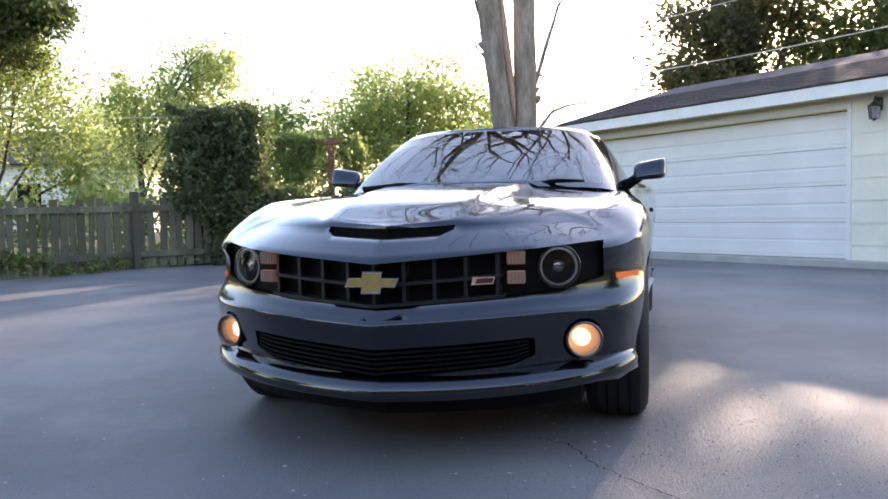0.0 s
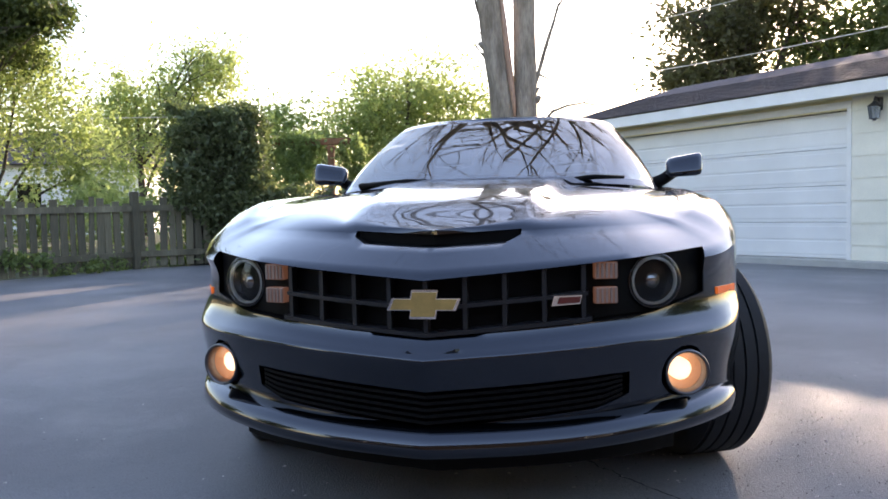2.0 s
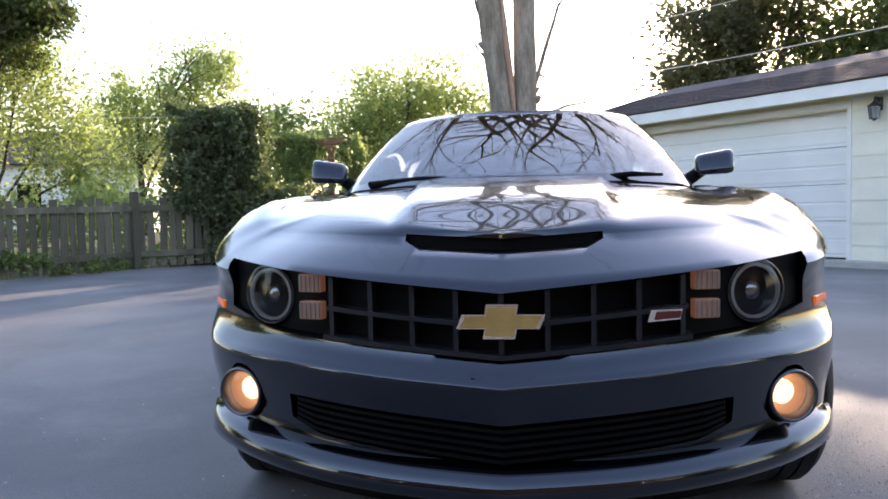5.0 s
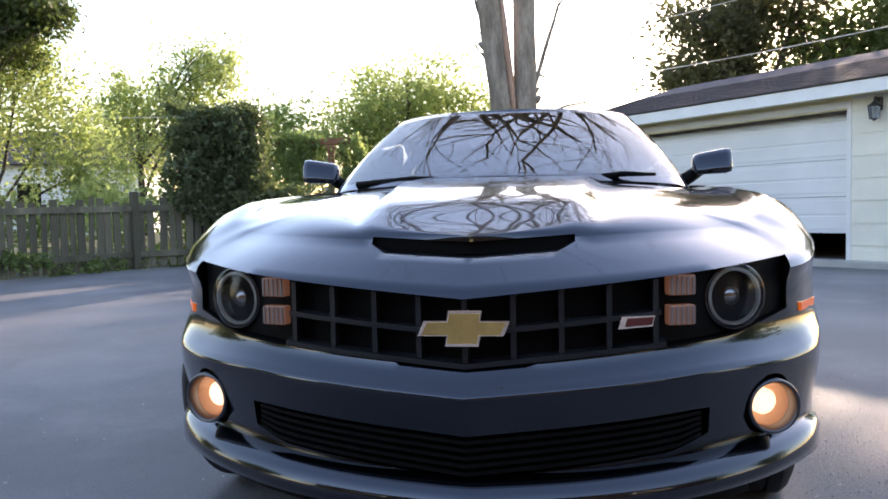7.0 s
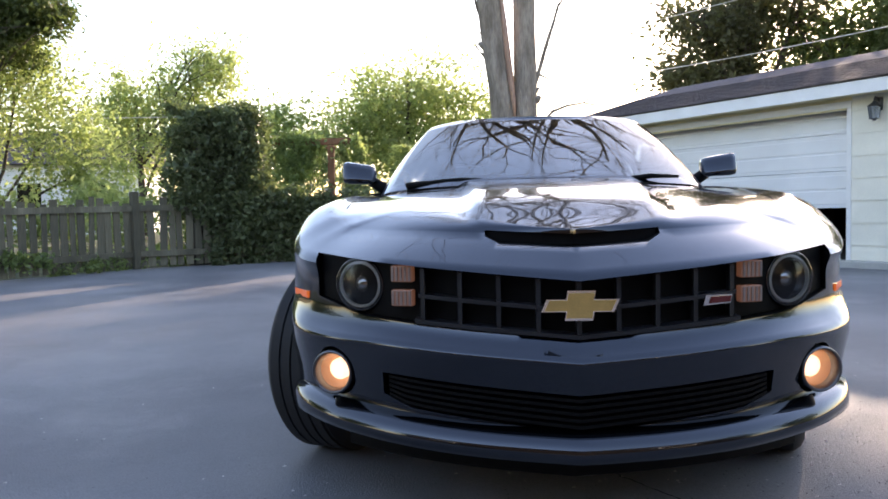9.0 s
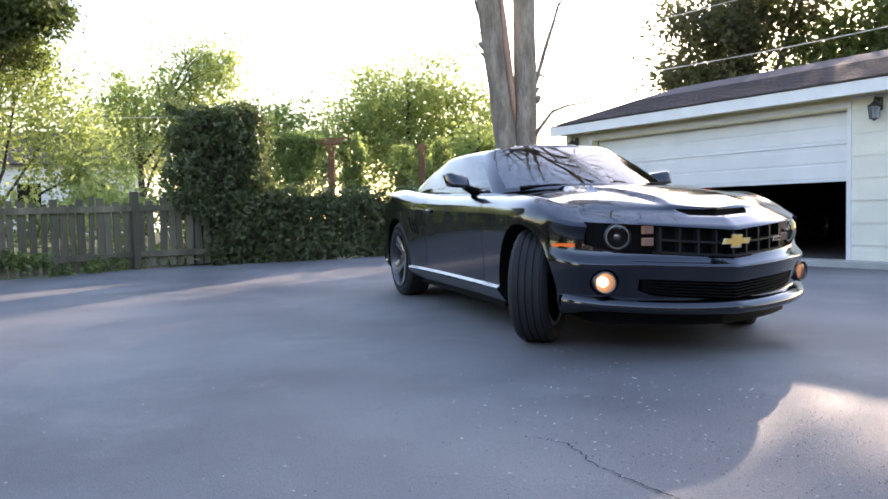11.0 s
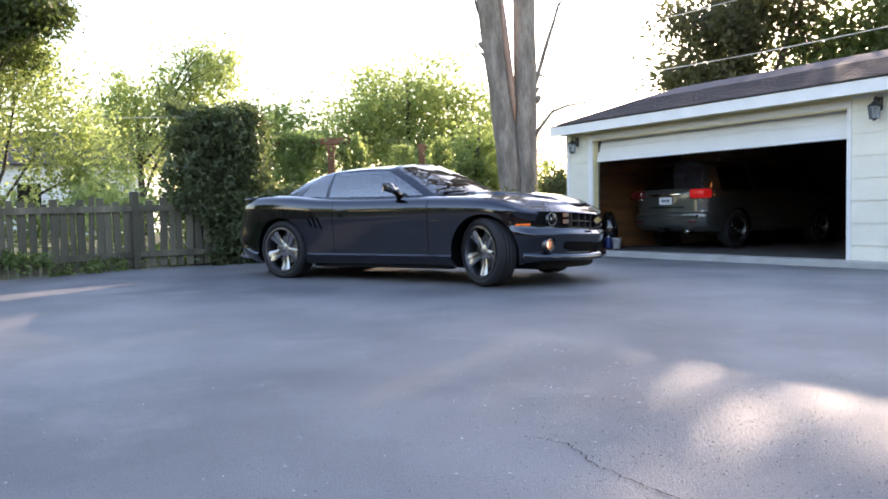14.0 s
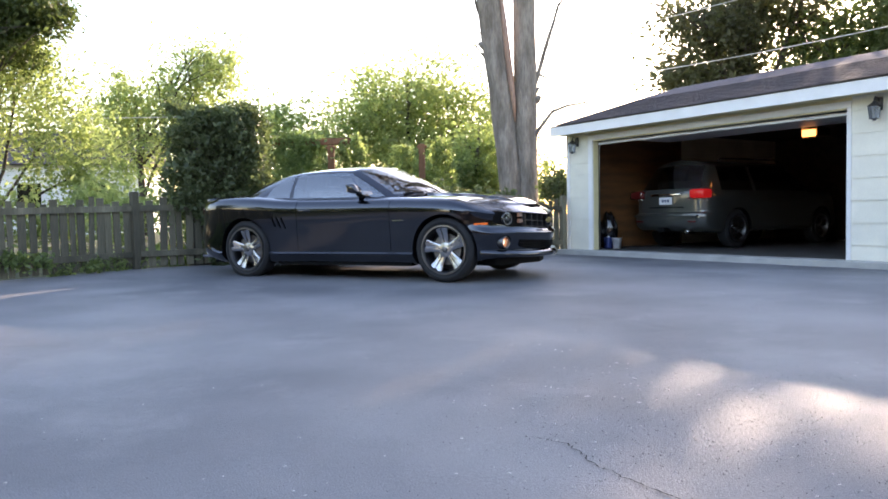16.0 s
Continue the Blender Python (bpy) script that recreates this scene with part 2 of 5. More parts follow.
DARKBARK = surface("dark_bark", (0.075, 0.06, 0.045), 0.95, 0, 0.3, 8, 50, 0.5, 0.01)
LEAF_YELLOW = foliage("leaf_yellow_green", (0.115, 0.155, 0.06), (0.34, 0.375, 0.17), 0.55)
LEAF_MID = foliage("leaf_mid_green", (0.11, 0.155, 0.065), (0.25, 0.30, 0.125), 0.55)
LEAF_DARK = foliage("leaf_dark_green", (0.045, 0.065, 0.024), (0.10, 0.13, 0.045), 0.4)
LEAF_IVY = foliage("leaf_ivy", (0.058, 0.074, 0.038), (0.15, 0.18, 0.085), 0.35, 0.4)
LEAF_RED = foliage("leaf_dark_plum", (0.05, 0.048, 0.028), (0.095, 0.10, 0.05), 0.4)

# the blue lean in this base colour stands in for mirrored blue sky
PAINT = surface("grey_metallic_paint", (0.020, 0.025, 0.036), 0.16, 0.96, 0.03, 1.5, 900, 0, 0, coat=1.0, spec=0.3)
BLACK = plain("black_plastic", (0.004, 0.004, 0.0042), 0.6, spec=0.10)
BARMAT = plain("dark_grille_bar", (0.020, 0.020, 0.022), 0.4, spec=0.3)
HALO = plain("frosted_halo", (0.55, 0.55, 0.50), 0.3)
GLOSSBLACK = plain("gloss_black", (0.008, 0.008, 0.009), 0.12, coat=0.6)
RUBBER = surface("tyre_rubber", (0.014, 0.014, 0.015), 0.75, 0, 0.15, 12, 90, 0.15, 0.001)
ALLOY = surface("polished_alloy", (0.46, 0.46, 0.465), 0.24, 1.0, 0.06, 9, 120, 0.02, 0.0005)
DARKALLOY = surface("dark_alloy", (0.16, 0.16, 0.165), 0.35, 1.0, 0.06, 9, 120)
CHROME = plain("chrome", (0.82, 0.82, 0.83), 0.08, 1.0)
GOLD = surface("gold_badge", (0.74, 0.56, 0.22), 0.3, 0.85, 0.1, 20, 300, 0.05, 0.0004)
IRON = surface("brake_iron", (0.2, 0.19, 0.18), 0.45, 1.0, 0.2)
GLASS = thin_glass("car_glass", (0.45, 0.50, 0.49), 3.4)
SIDEGLASS = thin_glass("side_glass", (0.80, 0.86, 0.86), 3.6)
LENS = thin_glass("lamp_lens", (0.93, 0.93, 0.93), 1.5)
REFLECTOR = surface("lamp_reflector", (0.35, 0.35, 0.35), 0.15, 1.0, 0.1, 30, 200, 0.2, 0.001)
FOGGLOW = glowing("fog_lamp_bulb", (1.0, 0.72, 0.45), 0.5)
FOGBOWL = glowing("fog_lamp_bowl", (1.0, 0.40, 0.16), 0.05, (0.35, 0.24, 0.17))
PARKGLOW = glowing("parking_lamp_glow", (1.0, 0.45, 0.25), 0.020, (0.20, 0.14, 0.11))
RIBBED = plain("ribbed_lens", (0.24, 0.19, 0.16), 0.25)
AMBER = glowing("amber_marker", (1.0, 0.22, 0.03), 0.09, (0.45, 0.09, 0.02))
REDLENS = glowing("red_tail_lens", (1.0, 0.03, 0.03), 0.055, (0.36, 0.015, 0.015))
REDDARK = plain("red_lens_unlit", (0.11, 0.01, 0.01), 0.15, coat=0.5)
INTERIOR = surface("cabin_trim", (0.02, 0.02, 0.021), 0.7, 0, 0.2, 10, 200, 0.1, 0.001)
WHEELWELL = plain("wheel_well", (0.01, 0.01, 0.01), 0.9)
SUVPAINT = surface("suv_grey_paint", (0.075, 0.08, 0.075), 0.35, 0.5, 0.04, 2, 600, 0, 0, coat=1.0)
LAMPIRON = plain("lantern_black_iron", (0.07, 0.07, 0.075), 0.45, 0.6)
LANTERNGLASS = surface("seeded_glass", (0.55, 0.58, 0.6), 0.15, 0, 0.1, 30, 200, 0.2, 0.001, trans=0.7)
BULB = glowing("opener_light", (1.0, 0.40, 0.10), 0.9)
PLATEWHITE = plain("plate_white", (0.75, 0.76, 0.78), 0.4)
PLATEINK = plain("plate_ink", (0.08, 0.10, 0.18), 0.5)
HOUSEWHITE = surface("house_white", (0.8, 0.8, 0.8), 0.6, 0, 0.06)
GRITMAT = plain("grit", (0.045, 0.044, 0.045), 0.9)
WIREMAT = plain("wire_rubber", (0.5, 0.49, 0.47), 0.6)
# near-black, so the unseen house mirrors dark in the car
UNSEENWALL = surface("unseen_house_wall", (0.024, 0.017, 0.013), 0.85, 0, 0.3, 6, 40, 0.3, 0.004)
CHIP = surface("stone_chip", (0.45, 0.43, 0.40), 0.8, 0, 0.3)

# ---------------------------------------------------------------- ground
def build_ground():
    bm = bmesh.new()
    xs = [-300, -120, -60, -25, -15, -10, -7.5, -5, -2.5, 0, 2.5, 5, 7.5, 10, 15, 25, 60, 120, 300]
    ys = [-300, -100, -40, -15, -8, -4, 0, 3, 6, 9, 12, 15, 18, 21, 24, 40, 80, 150, 400]
    grid = [[bm.verts.new((x, y, ground_z(x, y) - (0.16 if 2 < y < 17 and x > 1 else 0.03))) for x in xs] for y in ys]
    for a, b in zip(grid, grid[1:]):
        for i in range(len(xs) - 1):
            bm.faces.new((a[i], a[i + 1], b[i + 1], b[i]))
    tagged(part("ground", bm, GRASS), "patchy green lawn round the driveway", "ground", kind="structure")
    # blacktop, bounded by the fence
    bm = bmesh.new()
    edge = [(-16, -12), (14, -12), (14, 12), (7.5, 16.6), (2.3, 15.3), (-4.55, 11.65), (-5.9, 10.0), (-16, -3.0)]
    n = 50
    rows = [[bm.verts.new((-16 + 30 * i / n, -12 + 29 * j / n, 0)) for i in range(n + 1)] for j in range(n + 1)]
    for a, b in zip(rows, rows[1:]):
        for i in range(n):
            bm.faces.new((a[i], a[i + 1], b[i + 1], b[i]))
    for (ax, ay), (bx, by) in zip(edge, edge[1:] + edge[:1]):
        bmesh.ops.bisect_plane(bm, geom=bm.verts[:] + bm.edges[:] + bm.faces[:], plane_co=(ax, ay, 0), plane_no=(by - ay, ax - bx, 0), clear_outer=True)
    for v in bm.verts:
        v.co.z = ground_z(v.co.x, v.co.y)
    tagged(part("driveway", bm, ASPHALT), "worn grey-blue sealed asphalt driveway with fine cracks", "driveway", kind="structure")


def build_grit():
    """Loose stone chips and pits on the blacktop, thickest near the right foreground."""
    rnd = random.Random(99)
    for name, mat, count, lo, hi, label in (("stone_chips", CHIP, 420, .003, .009, "pale loose stone chips on the driveway"), ("grit", GRITMAT, 1100, .002, .0045, "dark grit and small pits on the driveway")):
        verts, faces = [], []
        for k in range(count):
            if rnd.random() < .6:
                x, y = rnd.gauss(1.0, .55), rnd.gauss(3.1, .75)
            else:
                x, y = rnd.uniform(-3.5, 3.2), 2.2 + 6.5 * rnd.random() ** 1.6
            if y < 1.6:
                continue
            r = rnd.uniform(lo, hi)
            a = rnd.uniform(0, 6.28)
            z = ground_z(x, y)
            i = len(verts)
            m = 5
            for q in range(m):
                b = a + 6.283 * q / m
                s = r * rnd.uniform(.6, 1.2)
                verts.append((x + s * math.cos(b), y + s * math.sin(b) * .8, z + .0005))
            verts.append((x, y, z + (r * .55 if mat is CHIP else .0025)))
            for q in range(m):
                faces.append((i + q, i + (q + 1) % m, i + m))
        me = bpy.data.meshes.new(name)
        me.from_pydata(verts, [], faces)
        me.materials.append(mat)
        tagged(place(name, me), label, "gravel", kind="stuff")


def build_crack(points, width):
    """A ragged hairline along a few points on the blacktop."""
    rnd = random.Random(len(points) * 7 + int(points[0][0] * 100))
    bm = bmesh.new()
    line = []
    for (x0, y0), (x1, y1) in zip(points, points[1:]):
        for k in range(10):
            t = k / 10
            line.append((x0 + (x1 - x0) * t + rnd.uniform(-1, 1) * 0.012, y0 + (y1 - y0) * t + rnd.uniform(-1, 1) * 0.012))
    prev = None
    for (x, y) in line:
        w = width * rnd.uniform(0.3, 1.0)
        a, b = bm.verts.new((x - w, y, ground_z(x, y) + 0.004)), bm.verts.new((x + w, y + w * 0.3, ground_z(x, y) + 0.004))
        if prev:
            bm.faces.new((prev[0], prev[1], b, a))
        prev = (a, b)
    tagged(part("crack", bm, CRACK, smooth=False), "dark hairline crack in the asphalt driveway", "crack", "driveway cracks", "structure")


# ---------------------------------------------------------------- garage
GARAGE = pose(2.892, 14.819, 0.218, 0, 0, -56.693)   # x along the front wall, y inwards, z from its floor
DOOR_W, DOOR_H, WALL_L, WALL_R, DEEP, WALL_TOP = 4.908, 2.07, -0.72, 6.1, 6.8, 2.42
RIDGE_Y, RIDGE_Z, EAVE_Y, EAVE_Z = 3.3, 3.42, -0.34, 2.40


def build_garage():
    g = thing("garage", GARAGE, "cream-white clapboard garage with brown shingle gable roof", "garage")
    T = 0.12
    bm = bmesh.new()
    add_box(bm, WALL_L, -0.005, 0, T, -0.25, WALL_TOP)
    add_box(bm, DOOR_W + 0.005, WALL_R, 0, T, -0.25, WALL_TOP)
    add_box(bm, -0.005, DOOR_W + 0.005, 0, T, DOOR_H + 0.005, WALL_TOP)
    part("front_wall", bm, CREAM, g, smooth=False)
    part("left_wall", box(WALL_L, WALL_L + T, T + 0.002, DEEP, -0.25, WALL_TOP), [SIDING], g, smooth=False)
    part("right_wall", box(WALL_R - T, WALL_R, T + 0.002, DEEP, -0.25, WALL_TOP), [SIDING], g, smooth=False)
    part("back_wall", box(WALL_L + T + 0.002, WALL_R - T - 0.002, DEEP - T, DEEP, -0.25, WALL_TOP), DIMWALL, g, smooth=False)
    part("left_lining", box(WALL_L + T + 0.004, WALL_L + T + 0.02, T + 0.02, 3.2, 0, WALL_TOP - 0.05), PLYWOOD, g, "orange-brown plywood lining", smooth=False)
    part("right_lining", box(WALL_R - T - 0.02, WALL_R - T - 0.004, T + 0.02, DEEP - T - 0.02, 0, WALL_TOP - 0.05), DIMWALL, g, smooth=False)
    part("garage_ceiling", box(WALL_L + T + 0.003, WALL_R - T - 0.003, T + 0.003, DEEP - T - 0.003, WALL_TOP - 0.05, WALL_TOP - 0.02), DIMWALL, g, smooth=False)
    part("apron", box(WALL_L - 0.06, WALL_R + 0.06, -0.30, 0.10, -0.3, -0.004, 0.008), CONCRETE, g, "pale concrete apron", smooth=False)
    part("slab", box(WALL_L + T + .003, WALL_R - T - .003, 0.102, DEEP - T - .003, -0.3, -0.004), DARKCONCRETE, g, "dark mottled concrete slab", smooth=False)
    # gables
    for x in (WALL_L, WALL_R - T):
        bm = bmesh.new()
        a = [bm.verts.new((x, y, z)) for y, z in ((0, WALL_TOP + .002), (DEEP, WALL_TOP + .002), (RIDGE_Y, RIDGE_Z - 0.12))]
        b = [bm.verts.new((x + T, v.co.y, v.co.z)) for v in a]
        bm.faces.new(a)
        bm.faces.new(b[::-1])
        for i in range(3):
            j = (i + 1) % 3
            bm.faces.new((a[j], a[i], b[i], b[j]))
        part("gable", bm, SIDING, g, smooth=False)
    # roof slopes
    x0, x1 = WALL_L - 0.10, WALL_R + 0.35
    back_y = 2 * RIDGE_Y - EAVE_Y
    for ya, yb in ((EAVE_Y, RIDGE_Y), (back_y, RIDGE_Y)):
        bm = bmesh.new()
        top = [bm.verts.new(c) for c in ((x0, ya, EAVE_Z), (x1, ya, EAVE_Z), (x1, yb, RIDGE_Z), (x0, yb, RIDGE_Z))]
        bot = [bm.verts.new((v.co.x, v.co.y, v.co.z - 0.06)) for v in top]
        bm.faces.new(top)
        bm.faces.new(bot[::-1])
        for i in range(4):
            j = (i + 1) % 4
            bm.faces.new((top[j], top[i], bot[i], bot[j]))
        bmesh.ops.recalc_face_normals(bm, faces=bm.faces)
        part("roof", bm, SHINGLE_BASE, g, smooth=False)
    # fascia, soffit, rake boards
    part("fascia", box(x0 - 0.01, x1, EAVE_Y - 0.03, EAVE_Y - 0.004, EAVE_Z - 0.185, EAVE_Z - 0.012, 0.004), WHITE, g, "white painted fascia board", smooth=False)
    part("soffit", box(x0 + 0.01, x1 - 0.01, EAVE_Y, -0.024, EAVE_Z - 0.165, EAVE_Z - 0.150), CREAM, g, smooth=False)
    part("drip_edge", box(x0 - 0.015, x1 + 0.01, EAVE_Y - 0.045, EAVE_Y + 0.02, EAVE_Z - 0.008, EAVE_Z + 0.004), DARKBARK, g, smooth=False)
    for sx in (x0 - 0.012, x1 - 0.012):
        bm = bmesh.new()
        slope = (RIDGE_Z - EAVE_Z) / (RIDGE_Y - EAVE_Y)
        vs = add_box(bm, sx, sx + 0.024, EAVE_Y, RIDGE_Y, -0.16, -0.065)
        for v in vs:
            v.co.z += EAVE_Z + (v.co.y - EAVE_Y) * slope
        part("rake_board", bm, WHITE, g, smooth=False)
    # door casing
    part("casing", box(-0.13, -0.012, -0.028, 0.125, -0.004, DOOR_H + 0.02, 0.004), WHITE, g, smooth=False)
    part("casing", box(DOOR_W + 0.012, DOOR_W + 0.075, -0.028, 0.125, -0.004, DOOR_H + 0.02, 0.004), WHITE, g, smooth=False)
    part("casing", box(-0.13, DOOR_W + 0.075, -0.03, 0.125, DOOR_H + 0.022, DOOR_H + 0.115, 0.004), WHITE, g, smooth=False)
    part("corner_board", box(WALL_L - 0.012, WALL_L + 0.07, -0.03, 0.06, -0.02, WALL_TOP - 0.17, 0.004), WHITE, g, smooth=False)
    # lap siding on both sides of the door
    for xa, xb, lap in ((WALL_L + 0.073, -0.133, 0.222), (DOOR_W + 0.078, WALL_R, 0.305)):
        for k in range(8 if lap > .3 else 11):
            z = -0.10 + k * lap
            top = min(z + lap, WALL_TOP - 0.17)
            bm = bmesh.new()
            vs = add_box(bm, xa, xb, -0.012, -0.002, z, top + 0.006)
            for v in vs:
                if v.co.z < z + 0.01 and v.co.y < -0.005:
                    v.co.y = -0.026
            part("siding_board", bm, SIDING, g, smooth=False)
    # shingle courses on the front slope: 300 single tabs on the part in sight, the rest joined
    rnd = random.Random(5)
    slope = math.atan2(RIDGE_Z - EAVE_Z, RIDGE_Y - EAVE_Y)
    length = math.hypot(RIDGE_Z - EAVE_Z, RIDGE_Y - EAVE_Y)
    mesh = None
    rest = bmesh.new()
    made = 0
    courses = 22
    for c in range(courses):
        w = 0.33
        off = (c % 3) * 0.11
        k = 0
        x = x0 + off - 0.3
        while x < x1:
            xa, xb = max(x, x0), min(x + w, x1)
            if xb - xa > 0.04:
                d0 = c * length / courses
                m = Matrix.Translation((0, EAVE_Y - 0.02, EAVE_Z + 0.004)) @ Matrix.Rotation(slope, 4, "X") @ Matrix.Translation((0, d0, 0.0))
                if xb - xa > 0.3 and made < 300 and c < 14:
                    if mesh is None:
                        bm = bmesh.new()
                        vs = add_box(bm, 0.004, w - 0.004, 0, length / courses + 0.03, 0.0, 0.006)
                        for v in vs:
                            v.co.z += 0.012 if v.co.y < 0.01 else 0.0
                        mesh = bpy.data.meshes.new("shingle")
                        bm.to_mesh(mesh)
                        bm.free()
                        mesh.materials.append(SHINGLE)
                    place("shingle", mesh, g, "", m @ Matrix.Translation((xa, 0, rnd.uniform(0, 0.003))))
                    made += 1
                else:
                    vs = add_box(rest, xa + 0.004, xb - 0.004, 0, length / courses + 0.02, 0.0, 0.014, m)
            x += w
    tagged(part("shingle_rest", rest, SHINGLE, g, smooth=False), kind="stuff")
    return g


def build_lantern(x):
    """A black coach lantern on the garage wall."""
    t = thing("wall_lantern", GARAGE @ pose(x, -0.03, 1.88), "black iron coach lantern with seeded glass on the garage wall", "wall lamp", "garage lanterns")
    part("backplate", box(-0.05, 0.05, -0.012, 0.0, 0.12, 0.30, 0.005), LAMPIRON, t)
    bm = bmesh.new()
    add_tube(bm, [(0, -0.01, 0.24), (0, -0.05, 0.29), (0, -0.10, 0.30), (0, -0.125, 0.27), (0, -0.125, 0.235)], [0.009] * 5, 8)
    part("arm", bm, LAMPIRON, t)
    m = Matrix.Translation((0, -0.125, 0)) @ Matrix.Rotation(radians(45), 4, "Z")
    part("roof_cap", lathe([(0.088, 0.165), (0.092, 0.175), (0.05, 0.205), (0.025, 0.225), (0.012, 0.245), (0.0, 0.25)], 4, m), LAMPIRON, t, smooth=False)
    part("glass_body", lathe([(0.058, 0.015), (0.078, 0.163)], 4, m), LANTERNGLASS, t, smooth=False)
    part("base_cap", lathe([(0.0, -0.02), (0.02, -0.018), (0.03, 0.0), (0.066, 0.004), (0.066, 0.013)], 4, m), LAMPIRON, t, smooth=False)
    for k in range(4):
        a = radians(90 * k)
        bm = bmesh.new()
        add_tube(bm, [(0.062 * math.cos(a), -0.125 + 0.062 * math.sin(a), 0.012), (0.083 * math.cos(a), -0.125 + 0.083 * math.sin(a), 0.167)], [0.006, 0.006], 6)
        part("cage_bar", bm, LAMPIRON, t)
    return t


def build_garage_door(garage):
    """A sectional door in four hinged panels, each of which rides on its own."""
    bm = bmesh.new()
    for x in (.02, DOOR_W - .02):
        add_tube(bm, [(x, .125, 0), (x, .125, DOOR_H - .16), (x, .16, DOOR_H - .02), (x, .30, DOOR_H + .07), (x, 2.5, DOOR_H + .08)], [.012] * 5, 6)
    t = part("door", bm, IRON, garage, "white embossed steel sectional door rolling up")
    panels = []
    h = DOOR_H / 4
    for k in range(4):
        bm = bmesh.new()
        # one skin, pressed with two long raised ribs
        prof = [(.02, .003), (-.014, .003), (-.02, .010), (-.02, h * .10), (-.026, h * .12), (-.026, h * .46), (-.016, h * .48), (-.016, h * .52), (-.026, h * .54), (-.026, h * .88), (-.02, h * .90), (-.02, h - .010), (-.014, h - .003), (.02, h - .003)]
        ends = [[bm.verts.new((x, y, z)) for y, z in prof] for x in (.004, DOOR_W - .004)]
        m = len(prof)
        for i in range(m):
            j = (i + 1) % m
            bm.faces.new((ends[0][i], ends[0][j], ends[1][j], ends[1][i]))
        bm.faces.new(ends[0][::-1])
        bm.faces.new(ends[1])
        bmesh.ops.recalc_face_normals(bm, faces=bm.faces)
        panels.append(part("door_panel", bm, DOORWHITE, t, smooth=False))
    return t, panels


def door_panel_pose(low):
    """Pose of a panel whose lower edge has run this far along the track: up, round a bend, then back under the ceiling."""
    def track(s):
        y, z, bend = 0.085, DOOR_H - 0.16, 0.24
        if s < z:
            return y, s
        a = (s - z) / bend
        if a < math.pi / 2:
            return y + bend * (1 - math.cos(a)), z + bend * math.sin(a)
        return y + bend + (s - z - bend * math.pi / 2), z + bend
    y0, z0 = track(low)
    y1, z1 = track(low + DOOR_H / 4)
    return pose(0, y0, z0, math.degrees(-math.atan2(y1 - y0, z1 - z0)), 0, 0)


# ---------------------------------------------------------------- fence
FENCE_RUNS = [((-8.6, 6.3), (-4.62, 11.50)), ((-4.62, 11.50), (-1.9, 12.75)), ((-1.9, 12.75), (2.35, 15.35))]


def build_fence():
    rnd = random.Random(11)
    group = "weathered wooden fence"
    mesh = {}

    def picket(w):
        if w not in mesh:
            bm = bmesh.new()
            add_box(bm, -w / 2, w / 2, -0.011, 0.011, 0.0, 1.0, None, 0.003)
            me = bpy.data.meshes.new("picket")
            bm.to_mesh(me)
            bm.free()
            me.materials.append(FENCEWOOD)
            mesh[w] = me
        return mesh[w]
    for a, b in FENCE_RUNS:
        a, b = Vector(a), Vector(b)
        d = b - a
        ang = math.degrees(math.atan2(d.y, d.x))
        f = thing("fence", pose(a.x, a.y, ground_z(a.x, a.y), 0, 0, ang), "weathered grey-brown wooden board fence along the driveway", "fence", group)
        L = d.length
        rise = (ground_z(b.x, b.y) - ground_z(a.x, a.y)) / L
        for z in (0.22, 0.90):
            bm = bmesh.new()
            vs = add_box(bm, 0, L, -0.062, -0.027, z - 0.045, z + 0.045, None, 0.004)
            for v in vs:
                if v.is_valid:
                    v.co.z += v.co.x * rise
            part("rail", bm, FENCEWOOD, f, smooth=False)
        posts = max(1, round(L / 2.6))
        for k in range(posts + 1):
            if k == 0 and a == Vector(FENCE_RUNS[1][0]):
                continue
            x = L * k / posts
            h = 1.15
            bm = bmesh.new()
            add_box(bm, x - 0.05, x + 0.05, -0.10, 0.0, x * rise - 0.1, x * rise + h, None, 0.008)
            part("post", bm, FENCEWOOD, f, smooth=False)
        x = 0.08
        while x < L - 0.08:
            w = rnd.choice((0.075, 0.09, 0.105))
            z = 1.00 + rnd.uniform(-0.06, 0.07)
            m = pose(x + w / 2, -0.014, x * rise + 0.03, 0, rnd.uniform(-1.6, 1.6), 0) @ Matrix.Diagonal((1, 1, z, 1))
            place("picket", picket(w), f, "", m)
            x += w + rnd.choice((0.022, 0.035, 0.055))

